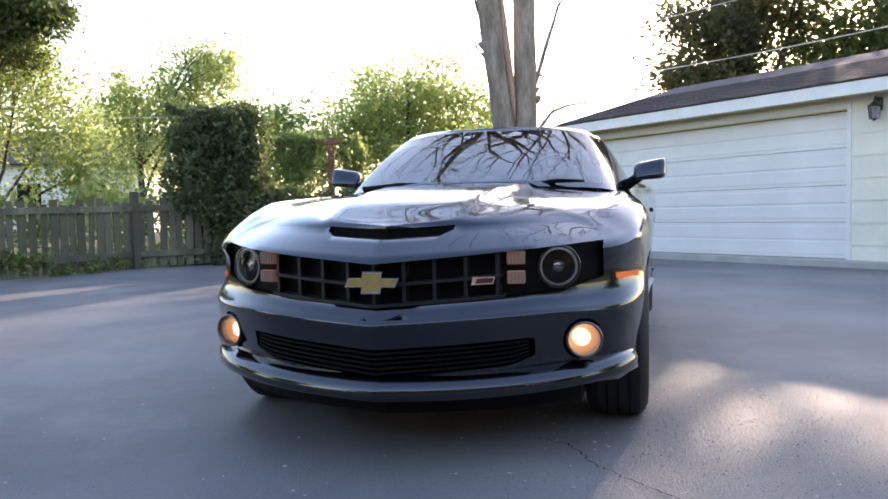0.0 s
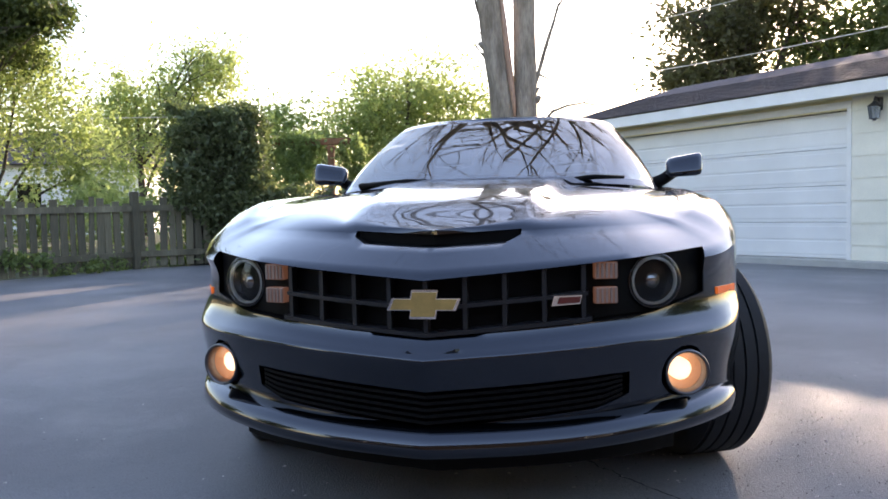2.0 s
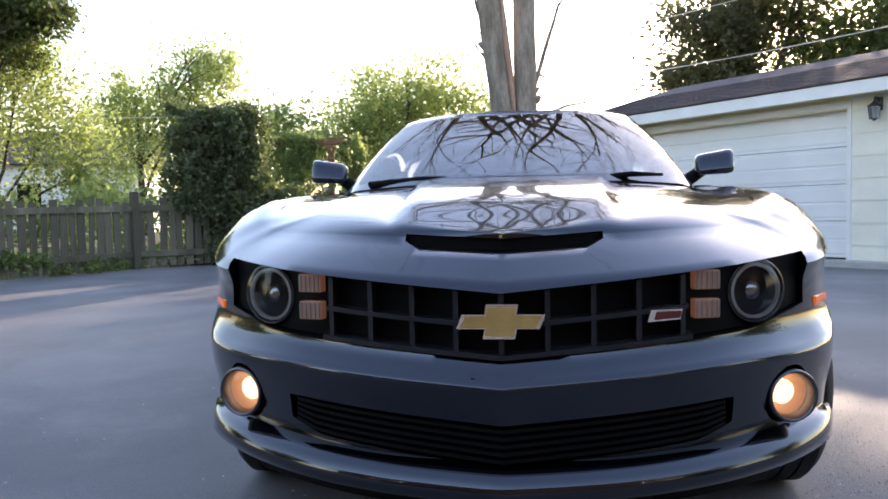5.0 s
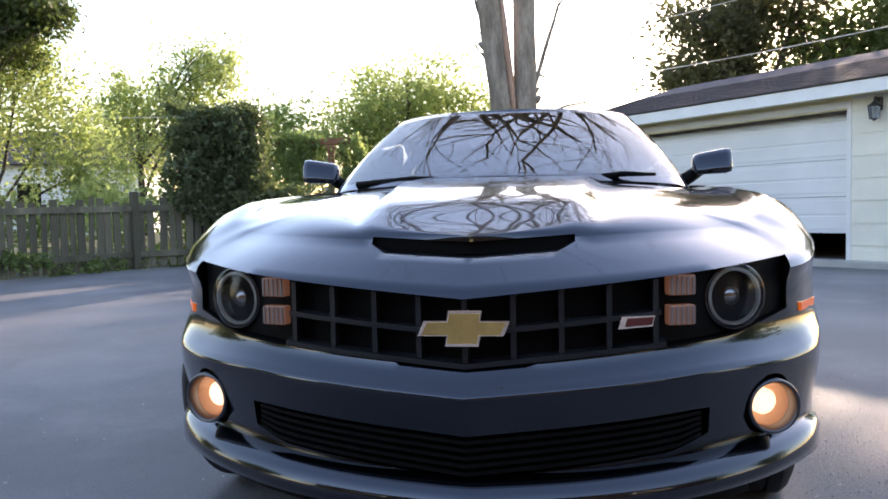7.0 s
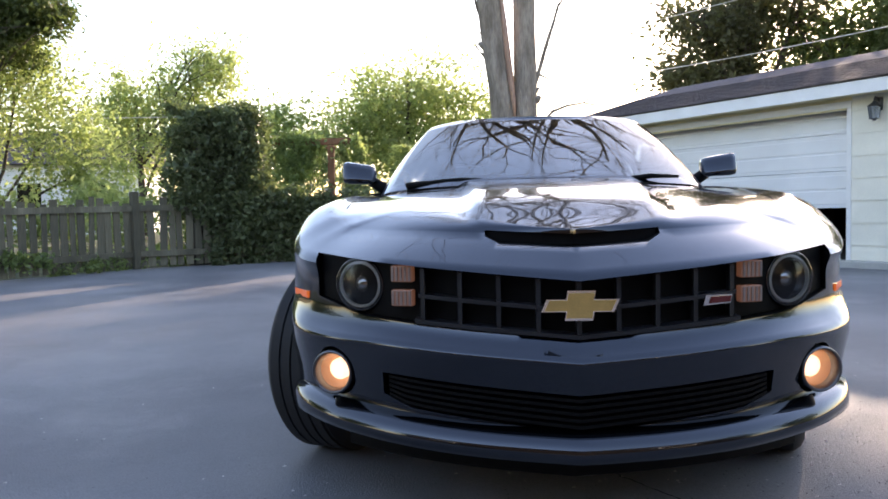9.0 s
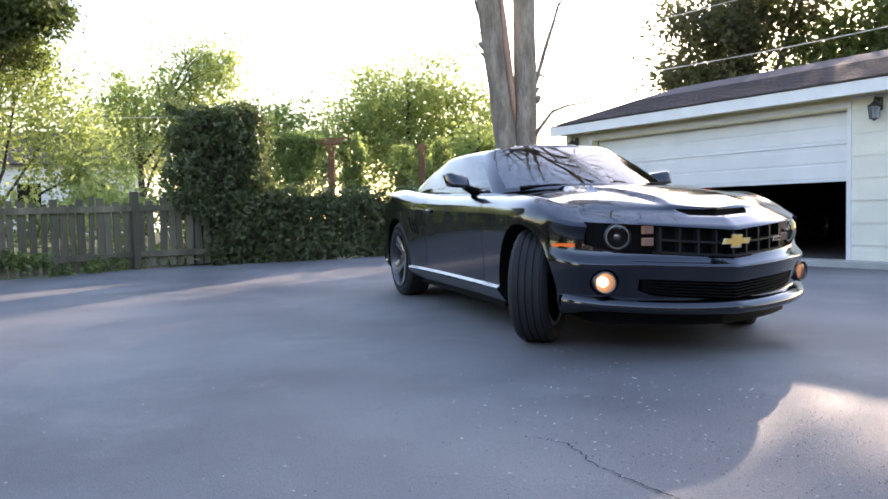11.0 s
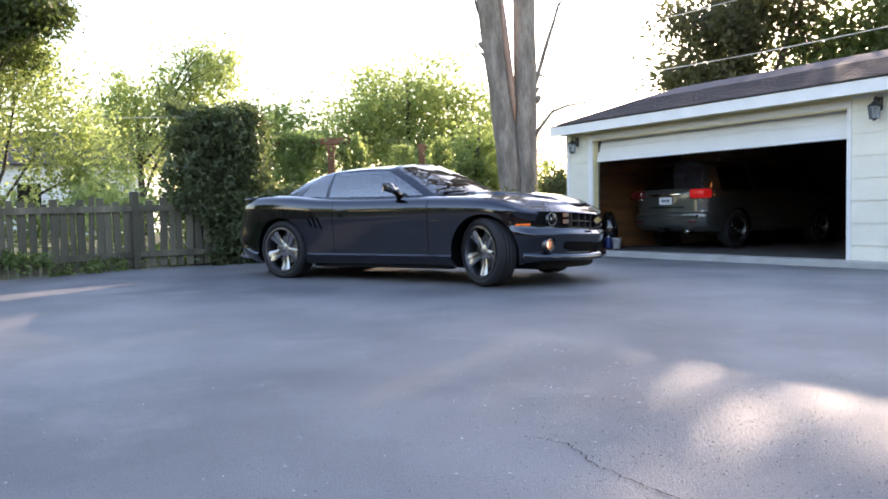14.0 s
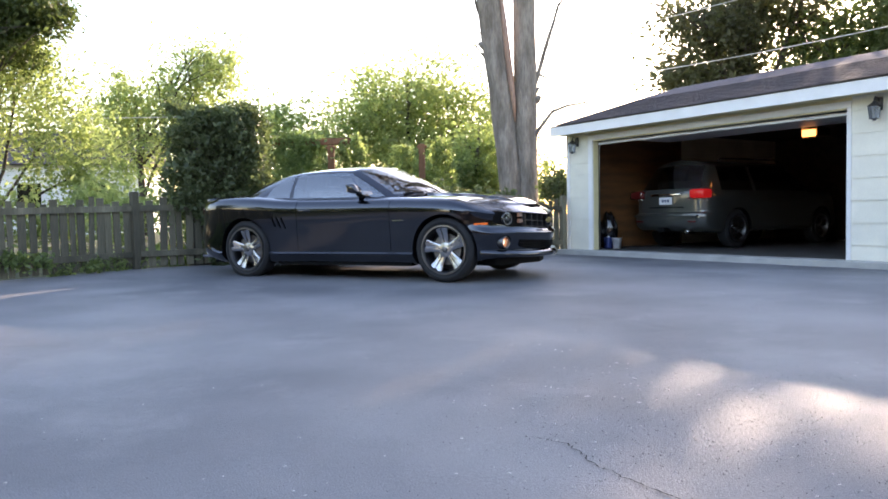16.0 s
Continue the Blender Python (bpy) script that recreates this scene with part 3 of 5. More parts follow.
# ---------------------------------------------------------------- plants
def leaf_cloud(rnd, blobs, count, size, flat=0.0):
    """Many small bent leaves scattered through overlapping clumps."""
    verts, faces = [], []
    weights = [max(b[3] * b[4] * b[5], 1e-3) ** 0.7 for b in blobs]
    total = sum(weights)
    for b, w in zip(blobs, weights):
        cx, cy, cz, rx, ry, rz = b
        # sub-clumps give an uneven outline
        subs = []
        for _ in range(max(6, int(26 * w / total * len(blobs)))):
            u = Vector((rnd.gauss(0, 1), rnd.gauss(0, 1), rnd.gauss(0, 1))).normalized() * (rnd.random() ** 0.4)
            subs.append((Vector((cx + u.x * rx, cy + u.y * ry, cz + u.z * rz)), rnd.uniform(0.16, 0.36)))
        for _ in range(int(count * w / total)):
            c, s = rnd.choice(subs)
            u = Vector((rnd.gauss(0, 1) * rx, rnd.gauss(0, 1) * ry, rnd.gauss(0, 1) * rz)) * s
            p = c + u
            k = size * rnd.uniform(0.6, 1.4)
            n = Vector((rnd.gauss(0, 1), rnd.gauss(0, 1), rnd.gauss(0, 1) + 0.5)).normalized()
            a = n.orthogonal().normalized()
            a = (Matrix.Rotation(rnd.uniform(0, 6.28), 3, n) @ a)
            q = n.cross(a)
            i = len(verts)
            verts += [p - a * k, p - q * k * 0.5 + n * k * 0.12, p + a * k, p + q * k * 0.5 + n * k * 0.12]
            faces.append((i, i + 1, i + 2, i + 3))
    return verts, faces


def crown(name, parent, rnd, blobs, count, size, mat):
    v, f = leaf_cloud(rnd, blobs, count, size)
    me = bpy.data.meshes.new(name)
    me.from_pydata([tuple(p) for p in v], [], f)
    me.materials.append(mat)
    return place(name, me, parent)


def grow(bm, rnd, p, d, length, r, depth, seg=6, droop=0.0, spread=0.6, tips=None):
    """A limb that bends, tapers and forks."""
    pts, rad = [p.copy()], [r]
    n = 4
    for i in range(n):
        d = (d + Vector((rnd.gauss(0, .12), rnd.gauss(0, .12), rnd.gauss(0, .10) - droop))).normalized()
        pts.append(pts[-1] + d * length / n)
        rad.append(r * (1 - 0.5 * (i + 1) / n))
    add_tube(bm, pts, rad, seg)
    if tips is not None:
        tips.append(pts[-1])
    if depth <= 0:
        return
    for k in range(rnd.choice((2, 3, 3))):
        i = rnd.choice((2, 3, 4, 4))
        q = Vector((rnd.gauss(0, 1), rnd.gauss(0, 1), rnd.gauss(0, .6))).normalized()
        grow(bm, rnd, pts[i], (d + q * spread).normalized(), length * rnd.uniform(.55, .8), rad[i] * rnd.uniform(.5, .72), depth - 1, max(4, seg - 1), droop, spread, tips)


def build_tree(name, x, y, h, blobs, count, size, leaf, label, seed, trunk_r=0.12, bark=DARKBARK, group="background trees", limbs=7):
    rnd = random.Random(seed)
    t = thing(name, pose(x, y, ground_z(x, y)), label, "tree", group)
    bm = bmesh.new()
    top = Vector((rnd.uniform(-.2, .2), rnd.uniform(-.2, .2), h * 0.75))
    add_tube(bm, [(0, 0, -0.2), (0.03, 0, h * .2), (top.x * .5, top.y * .5, h * .45), tuple(top)], [trunk_r * 1.25, trunk_r, trunk_r * .75, trunk_r * .25], 8)
    part("trunk", bm, bark, t)
    for k in range(limbs):
        b = blobs[k % len(blobs)]
        bm = bmesh.new()
        z = h * rnd.uniform(.15, .55)
        start = Vector((0, 0, z))
        goal = Vector((b[0], b[1], b[2])) + Vector((rnd.uniform(-.5, .5) * b[3], rnd.uniform(-.5, .5) * b[4], rnd.uniform(-.3, .6) * b[5]))
        d = goal - start
        grow(bm, rnd, start, d.normalized(), d.length * .8, trunk_r * .45, 2, 5)
        part("limb", bm, bark, t)
    crown("crown", t, rnd, blobs, count, size, leaf)
    return t


def build_twin_tree():
    """The big bare tree with a split double trunk; its limbs mirror in the car."""
    rnd = random.Random(21)
    x, y = 1.80, 18.2
    t = thing("bare_tree", pose(x, y, ground_z(x, y)), "tall grey-barked bare tree with a split twin trunk", "tree")
    bm = bmesh.new()
    add_tube(bm, [(-.10, 0, -.3), (-.14, 0, .5), (-.20, 0, 1.3), (-.30, 0, 2.2), (-.36, 0, 3.0), (-.44, 0, 3.64), (-.56, 0, 4.6), (-.67, 0, 5.6), (-.85, .1, 7.0)],
             [.38, .31, .27, .27, .28, .27, .28, .29, .20], 16)
    add_tube(bm, [(.14, .05, -.3), (.14, .05, .5), (.15, .05, 1.4), (.16, .05, 2.5), (.17, .05, 3.6), (.16, .05, 4.8), (.16, .05, 5.6), (.45, 0, 7.0)],
             [.38, .31, .28, .27, .27, .26, .26, .2], 16)
    for v in bm.verts:
        w = noise.noise(Vector((v.co.x * 4, v.co.y * 4, v.co.z * 1.2)))
        v.co.x += w * 0.05
        v.co.y += w * 0.05
    part("trunk", bm, BARK, t)
    bm = bmesh.new()
    add_tube(bm, [(-.10, -.20, 2.7), (-.14, -.22, 3.2), (-.20, -.20, 3.7), (-.28, -.18, 4.5), (-.38, -.16, 5.5)], [.02, .05, .08, .07, .05], 7)
    part("split", bm, RAWWOOD, t, "raw reddish split wood between the trunks")
    # knots and stubs
    for (px, pz, r) in ((-.84, 4.45, .10), (.46, 3.2, .10), (-.80, 4.7, .06), (.44, 3.4, .06)):
        bm = bmesh.new()
        add_tube(bm, [(px * .75, -.02, pz), (px * .95, -.04, pz + .03), (px * 1.1, -.05, pz + .1)], [r, r * .9, r * .4], 8)
        part("stub", bm, BARK, t)
    # limbs in sight low on the stem
    for pts, r0 in (([(.30, 0, 3.4), (.45, 0, 3.75), (.65, 0, 4.45), (.82, 0, 4.95), (.95, 0, 5.4), (1.2, 0, 5.72), (1.65, 0, 5.5)], .06),
                    ([(.30, 0, 2.25), (.45, -.1, 2.52), (.77, -.15, 2.93), (1.1, -.1, 3.06), (1.5, -.05, 3.13), (2.0, 0, 3.05)], .055),
                    ([(.42, 0, 3.85), (.68, 0, 3.72), (.9, 0, 3.60), (1.15, 0, 3.64)], .025),
                    ([(-.75, 0, 4.9), (-.95, 0, 5.4), (-1.1, 0, 6.2)], .05),
                    ([(-.75, 0, 4.2), (-.95, 0, 4.45), (-1.05, 0, 4.7)], .03)):
        bm = bmesh.new()
        n = len(pts)
        add_tube(bm, pts, [r0 * (1 - .75 * i / (n - 1)) for i in range(n)], 7)
        for q in range(5):
            p = Vector(pts[rnd.randrange(1, n)])
            grow(bm, rnd, p, Vector((rnd.uniform(.2, 1), rnd.uniform(-.4, .4), rnd.uniform(-.2, .9))).normalized(), rnd.uniform(.25, .55), r0 * .25, 1, 4)
        part("limb", bm, BARK, t)
    # crown of bare limbs above the picture
    bm = bmesh.new()
    add_tube(bm, [(-.74, .1, 6.8), (-1.0, .2, 8.2), (-1.1, .1, 9.6), (-1.5, 0, 11.2)], [.19, .17, .15, .10], 10)
    add_tube(bm, [(.54, 0, 6.8), (.9, -.1, 8.2), (1.0, 0, 9.8), (1.4, .2, 11.6)], [.19, .17, .15, .10], 10)
    part("upper_stem", bm, BARK, t)
    for base, n in ((Vector((-.75, .1, 6.7)), 5), (Vector((.55, 0, 6.7)), 5), (Vector((-1.05, .1, 9.0)), 6), (Vector((.95, 0, 9.2)), 6), (Vector((-1.5, 0, 11.1)), 7), (Vector((1.4, .2, 11.5)), 7), (Vector((-1.4, 0, 10.8)), 5), (Vector((1.3, .1, 11.0)), 5)):
        for q in range(n):
            a = 2 * math.pi * q / n + rnd.uniform(-.3, .3)
            bm = bmesh.new()
            d = Vector((math.cos(a), math.sin(a), rnd.uniform(.25, 1.1))).normalized()
            grow(bm, rnd, base + Vector((0, 0, rnd.uniform(-.5, .3))), d, rnd.uniform(2.4, 3.8) * (1.5 if base.z > 10 else 1), rnd.uniform(.11, .16), 4, 5, 0.0, .75)
            part("limb", bm, BARK, t)
    return t


def build_plants():
    B = build_tree
    # yellow-green tree beside the fence
    B("young_tree", -9.6, 16.5, 5.4, [(0, 0, 3.6, 1.7, 1.5, 1.2), (-1.5, .3, 2.6, 1.4, 1.3, 1.1), (1.4, -.2, 2.5, 1.2, 1.2, 1.2), (.6, 0, 4.3, 1.1, 1.0, .8), (2.0, .2, 1.5, .8, .8, .9), (-2.2, 0, 1.5, 1.0, 1.0, 1.0)],
      26000, .05, LEAF_YELLOW, "bright yellow-green leafy tree behind the fence", 1, .09)
    B("tall_tree", -9.9, 15.0, 6.4, [(1.7, 0, 4.15, .75, .8, .55), (1.0, 0, 4.9, 1.2, 1.0, .8), (2.1, 0, 4.75, .6, .7, .5), (-.3, 0, 4.8, 1.3, 1.0, 1.0), (.4, 0, 6.0, 1.6, 1.2, .8)],
      30000, .055, LEAF_DARK, "tall dark green leafy tree", 2, .16)
    B("young_tree", -10.5, 27.0, 6.5, [(-.6, 0, 4.6, 1.2, 1.2, 1.3), (1.7, 0, 4.9, 1.5, 1.3, 1.5), (2.6, 0, 5.6, .9, .9, 1.1), (.5, 0, 3.2, 2.2, 1.4, 1.3)],
      15000, .075, LEAF_YELLOW, "sunlit pale green tree", 3, .13)
    B("broad_tree", -.9, 24.0, 6.0, [(0, 0, 4.2, 1.9, 1.6, 1.1), (-1.6, 0, 3.0, 1.5, 1.4, 1.2), (1.7, 0, 3.1, 1.7, 1.4, 1.2), (.3, 0, 2.2, 2.6, 1.5, 1.2)],
      27000, .07, LEAF_YELLOW, "broad sunlit yellow-green tree", 4, .15)
    B("garden_tree", -4.9, 21.0, 4.4, [(0, 0, 2.7, 1.3, 1.2, 1.0), (-.9, 0, 1.9, 1.2, 1, 1.0), (1.1, 0, 2.1, 1.1, 1, 1.1)],
      11000, .065, LEAF_MID, "green leafy tree behind the pergola", 5, .1)
    B("garden_tree", .75, 19.6, 3.6, [(0, 0, 1.9, .9, .7, .9), (-.9, 0, 1.3, .9, .7, .8), (.7, .2, 1.0, .7, .6, .8)],
      11000, .06, LEAF_MID, "green leafy small tree behind the pergola", 15, .08)
    # dark trees behind the garage; clumps above view are set to dapple the driveway
    B("dark_tree", 10.0, 26.0, 11.5, [(-.7, 0, 5.6, 2.0, 2.0, 1.6), (1.0, 0, 8.2, 1.9, 2.2, 1.8), (1.0, 0, 10.3, 1.6, 2.0, 1.4)],
      24000, .11, LEAF_RED, "dark plum-green tree behind the garage", 6, .25)
    B("dark_tree", 14.4, 25.0, 10.0, [(-1.4, 0, 5.4, 2.0, 2.2, 1.8), (1.2, 0, 5.6, 2.2, 2.2, 1.5), (1.6, 0, 8.2, 1.6, 1.8, 1.0), (.1, 0, 9.0, 1.1, 1.6, .5)],
      20000, .11, LEAF_DARK, "dark green tree behind the garage", 7, .25)
    # this one is out of view, added for shade from the right
    B("dark_tree", 19.5, 21.5, 12.0, [(0, 0, 6.4, 3.0, 3, 2.4), (0, 0, 9.5, 3.0, 3, 2.2)],
      9000, .15, LEAF_DARK, "dark green tree behind the garage", 8, .25)
    B("garden_shrub", 3.1, 21.5, 2.6, [(0, 0, 1.2, 1.1, 1, .9)], 2200, .07, LEAF_YELLOW, "small bright green shrub", 9, .05, group="shrubs", limbs=3)
    B("garden_shrub", 2.62, 17.4, 1.6, [(0, 0, 1.2, .36, .3, .36)], 1800, .05, LEAF_IVY, "dark clipped shrub by the garage", 10, .04, group="shrubs", limbs=3)
    # unseen trees added on the camera side: mirrored in the paint, blocking horizon glow
    for k, (x, y, h) in enumerate(((-13, -9, 8.0), (14, -9, 8.5), (-19, -1, 9.0), (19, -1, 9.0), (-7, -20, 9.5), (0, -21, 10.0), (8, -20, 9.5), (-21, 8, 8.0), (-17, -16, 9.5), (18, -17, 9.5))):
        B("unseen_yard_tree", x, y, h, [(0, 0, h * .62, 3.2, 3.2, h * .25), (-2.2, .5, h * .36, 2.6, 2.4, h * .25), (2.3, -.4, h * .38, 2.6, 2.4, h * .26), (0, 0, 1.2, 4.0, 2.4, 1.2)],
          5200, .20, LEAF_DARK, "unseen green leafy tree added on the camera side", 40 + k, .25)


def build_hedges():
    rnd = random.Random(31)

    def at_fence(s, run=1, off=0.0):
        a, b = Vector(FENCE_RUNS[run][0]), Vector(FENCE_RUNS[run][1])
        d = (b - a).normalized()
        p = a + d * s + Vector((-d.y, d.x)) * off
        return p.x, p.y
    # square-cut ivy block
    x, y = at_fence(1.28, 1, .12)
    t = thing("ivy_column", pose(x, y, ground_z(x, y), 0, 0, 24.7), "dense dark green square-cut ivy block over the fence", "hedge")
    blobs = []
    for i in range(5):
        for k in range(2 if i < 3 else 0, 7):
            blobs.append((-.52 + i * .26, rnd.uniform(-.06, .06), .25 + k * .33, .27, .30, .26))
    crown("foliage", t, rnd, blobs, 24000, .045, LEAF_IVY)
    part("core", box(-.50, .50, -.08, .08, .0, 1.95, .05), DARKBARK, t)
    # ivy spilling along the fence
    for s0, s1, run, h, n in ((1.25, 3.0, 1, 1.0, 7500), (0.0, 3.7, 2, .98, 10500)):
        xm, ym = at_fence((s0 + s1) / 2, run)
        a, b = FENCE_RUNS[run]
        ang = math.degrees(math.atan2(b[1] - a[1], b[0] - a[0]))
        t = thing("ivy", pose(xm, ym, ground_z(xm, ym), 0, 0, ang), "dark green ivy grown over the wooden fence", "ivy", "fence ivy", "stuff")
        L = s1 - s0
        blobs = []
        k = 0
        while k * .3 < L:
            for z in (.15, .45, .75, h - .05):
                blobs.append((-L / 2 + k * .3, -.08 + rnd.uniform(-.05, .05), z + rnd.uniform(-.06, .06), .24, .16, .22))
            k += 1
        crown("foliage", t, rnd, blobs, n, .05, LEAF_IVY)
    # weeds at the fence foot
    t = thing("weeds", pose(-5.1, 10.75, ground_z(-5, 10.8), 0, 0, 52.6), "green weeds and vines through the fence boards", "weeds", "", "stuff")
    blobs = [(-2.6 + i * .35, rnd.uniform(-.05, .15), .05 + rnd.random() * .25, .2, .12, .12) for i in range(16)]
    crown("foliage", t, rnd, blobs, 2600, .04, LEAF_MID)
    # bushes behind the fence fill the view between boards
    t = thing("bushes", pose(-6.2, 13.2, ground_z(-6, 13)), "sunlit yellow-green bushes behind the fence", "bush", "", "stuff")
    blobs = [(-3.4 + i * .6, rnd.uniform(-.4, .6), .5 + rnd.random() * .6, .5, .5, .5) for i in range(10)]
    crown("foliage", t, rnd, blobs, 6000, .06, LEAF_YELLOW)


def build_pergola():
    t = thing("pergola", pose(-2.8, 16.6, ground_z(-2.8, 16.6)), "brown cedar pergola hung with vines", "pergola")
    rnd = random.Random(77)
    for x in (.42, 2.36, -1.5):
        part("post", box(x - .07, x + .07, -.07, .07, -.1, 2.15, .01), REDWOOD, t, smooth=False)
        part("brace", box(x - .11, x + .11, -.035, .035, 2.06, 2.12, .01), REDWOOD, t, smooth=False)
    part("beam", box(-2.2, 1.0, -.06, .06, 2.16, 2.30, .01), REDWOOD, t, smooth=False)
    for k, (x, z0, z1, w) in enumerate(((1.02, .4, 2.2, .16), (.75, .9, 2.2, .12), (1.95, .4, 2.1, .26), (2.85, .3, 2.1, .26), (-.35, .3, 2.5, .5), (-1.2, .6, 2.7, .45), (.0, 1.9, 2.5, .30))):
        v = thing("vine", pose(-2.8 + x, 16.45 if k != 6 else 16.8, ground_z(-2.8, 16.5)), "sunlit vine hanging from the pergola", "vine", "pergola vines")
        blobs = []
        z = z0
        while z < z1:
            blobs.append((rnd.uniform(-.08, .08), 0, z, w, .16, .18))
            z += .22
        crown("foliage", v, rnd, blobs, int(900 * (z1 - z0) * (1 + 3 * w)), .045, LEAF_MID if k > 3 else LEAF_YELLOW)
        bm = bmesh.new()
        add_tube(bm, [(0, 0, -.1), (.03, .02, z1 * .5), (0, 0, z1)], [.012, .01, .006], 5)
        part("stem", bm, DARKBARK, v)


def build_house():
    """The white house behind the trees on the fence side."""
    t = thing("house", pose(-15.2, 30.5, ground_z(-15, 30), 0, 0, 12), "white sided house with a dark eave beyond the trees", "house")
    part("wall", box(-6, 3.2, 0, 7, 0, 2.75), HOUSEWHITE, t, smooth=False)
    bm = bmesh.new()
    vs = [bm.verts.new(c) for c in ((-6.4, -.4, 2.77), (3.6, -.4, 2.77), (3.6, 7.4, 2.77), (-6.4, 7.4, 2.77), (-6.4, 3.5, 4.4), (3.6, 3.5, 4.4))]
    for f in ((0, 1, 5, 4), (2, 3, 4, 5), (0, 4, 3), (1, 2, 5), (3, 2, 1, 0)):
        bm.faces.new([vs[i] for i in f])
    part("roof", bm, SHINGLE_BASE, t, smooth=False)
    for x in (-4, -1, 1.6):
        w = part("window", box(x - .5, x + .5, -.03, .02, 1.0, 2.1), WHITE, t, smooth=False)
        part("pane", box(x - .43, x + .43, -.042, -.032, 1.07, 2.03), GLOSSBLACK, w, smooth=False)


def build_unseen_house():
    """An added, unseen dwelling at the head of the driveway, behind the camera, closing the yard and darkening
    reflections.
    """
    t = thing("unseen_house", pose(0, -3.4, ground_z(0, -3.4)), "unseen dark house with a shingle roof added behind the camera", "house")
    part("wall", box(-9, 9, -8, 0, -.3, 3.0), UNSEENWALL, t, smooth=False)
    bm = bmesh.new()
    vs = [bm.verts.new(c) for c in ((-9.5, .5, 3.0), (9.5, .5, 3.0), (9.5, -8.5, 3.0), (-9.5, -8.5, 3.0), (-9.5, -4, 5.2), (9.5, -4, 5.2))]
    for f in ((0, 1, 5, 4), (2, 3, 4, 5), (0, 4, 3), (1, 2, 5), (3, 2, 1, 0)):
        bm.faces.new([vs[i] for i in f])
    bmesh.ops.recalc_face_normals(bm, faces=bm.faces)
    part("roof", bm, SHINGLE_BASE, t, smooth=False)
    for x in (-5.5, 4.5):
        w = part("window", box(x - .8, x + .8, -.02, .05, 1.0, 2.2), WHITE, t, smooth=False)
        part("pane", box(x - .72, x + .72, .052, .06, 1.08, 2.12), GLOSSBLACK, w, smooth=False)


def build_wire(a, b, sag, label):
    bm = bmesh.new()
    a, b = Vector(a), Vector(b)
    pts = []
    for i in range(13):
        s = i / 12
        p = a.lerp(b, s)
        p.z -= sag * 4 * s * (1 - s)
        pts.append(p)
    add_tube(bm, pts, [.013] * 13, 5)
    tagged(part("overhead_wire", bm, WIREMAT), label, "cable", "overhead wires", "structure")

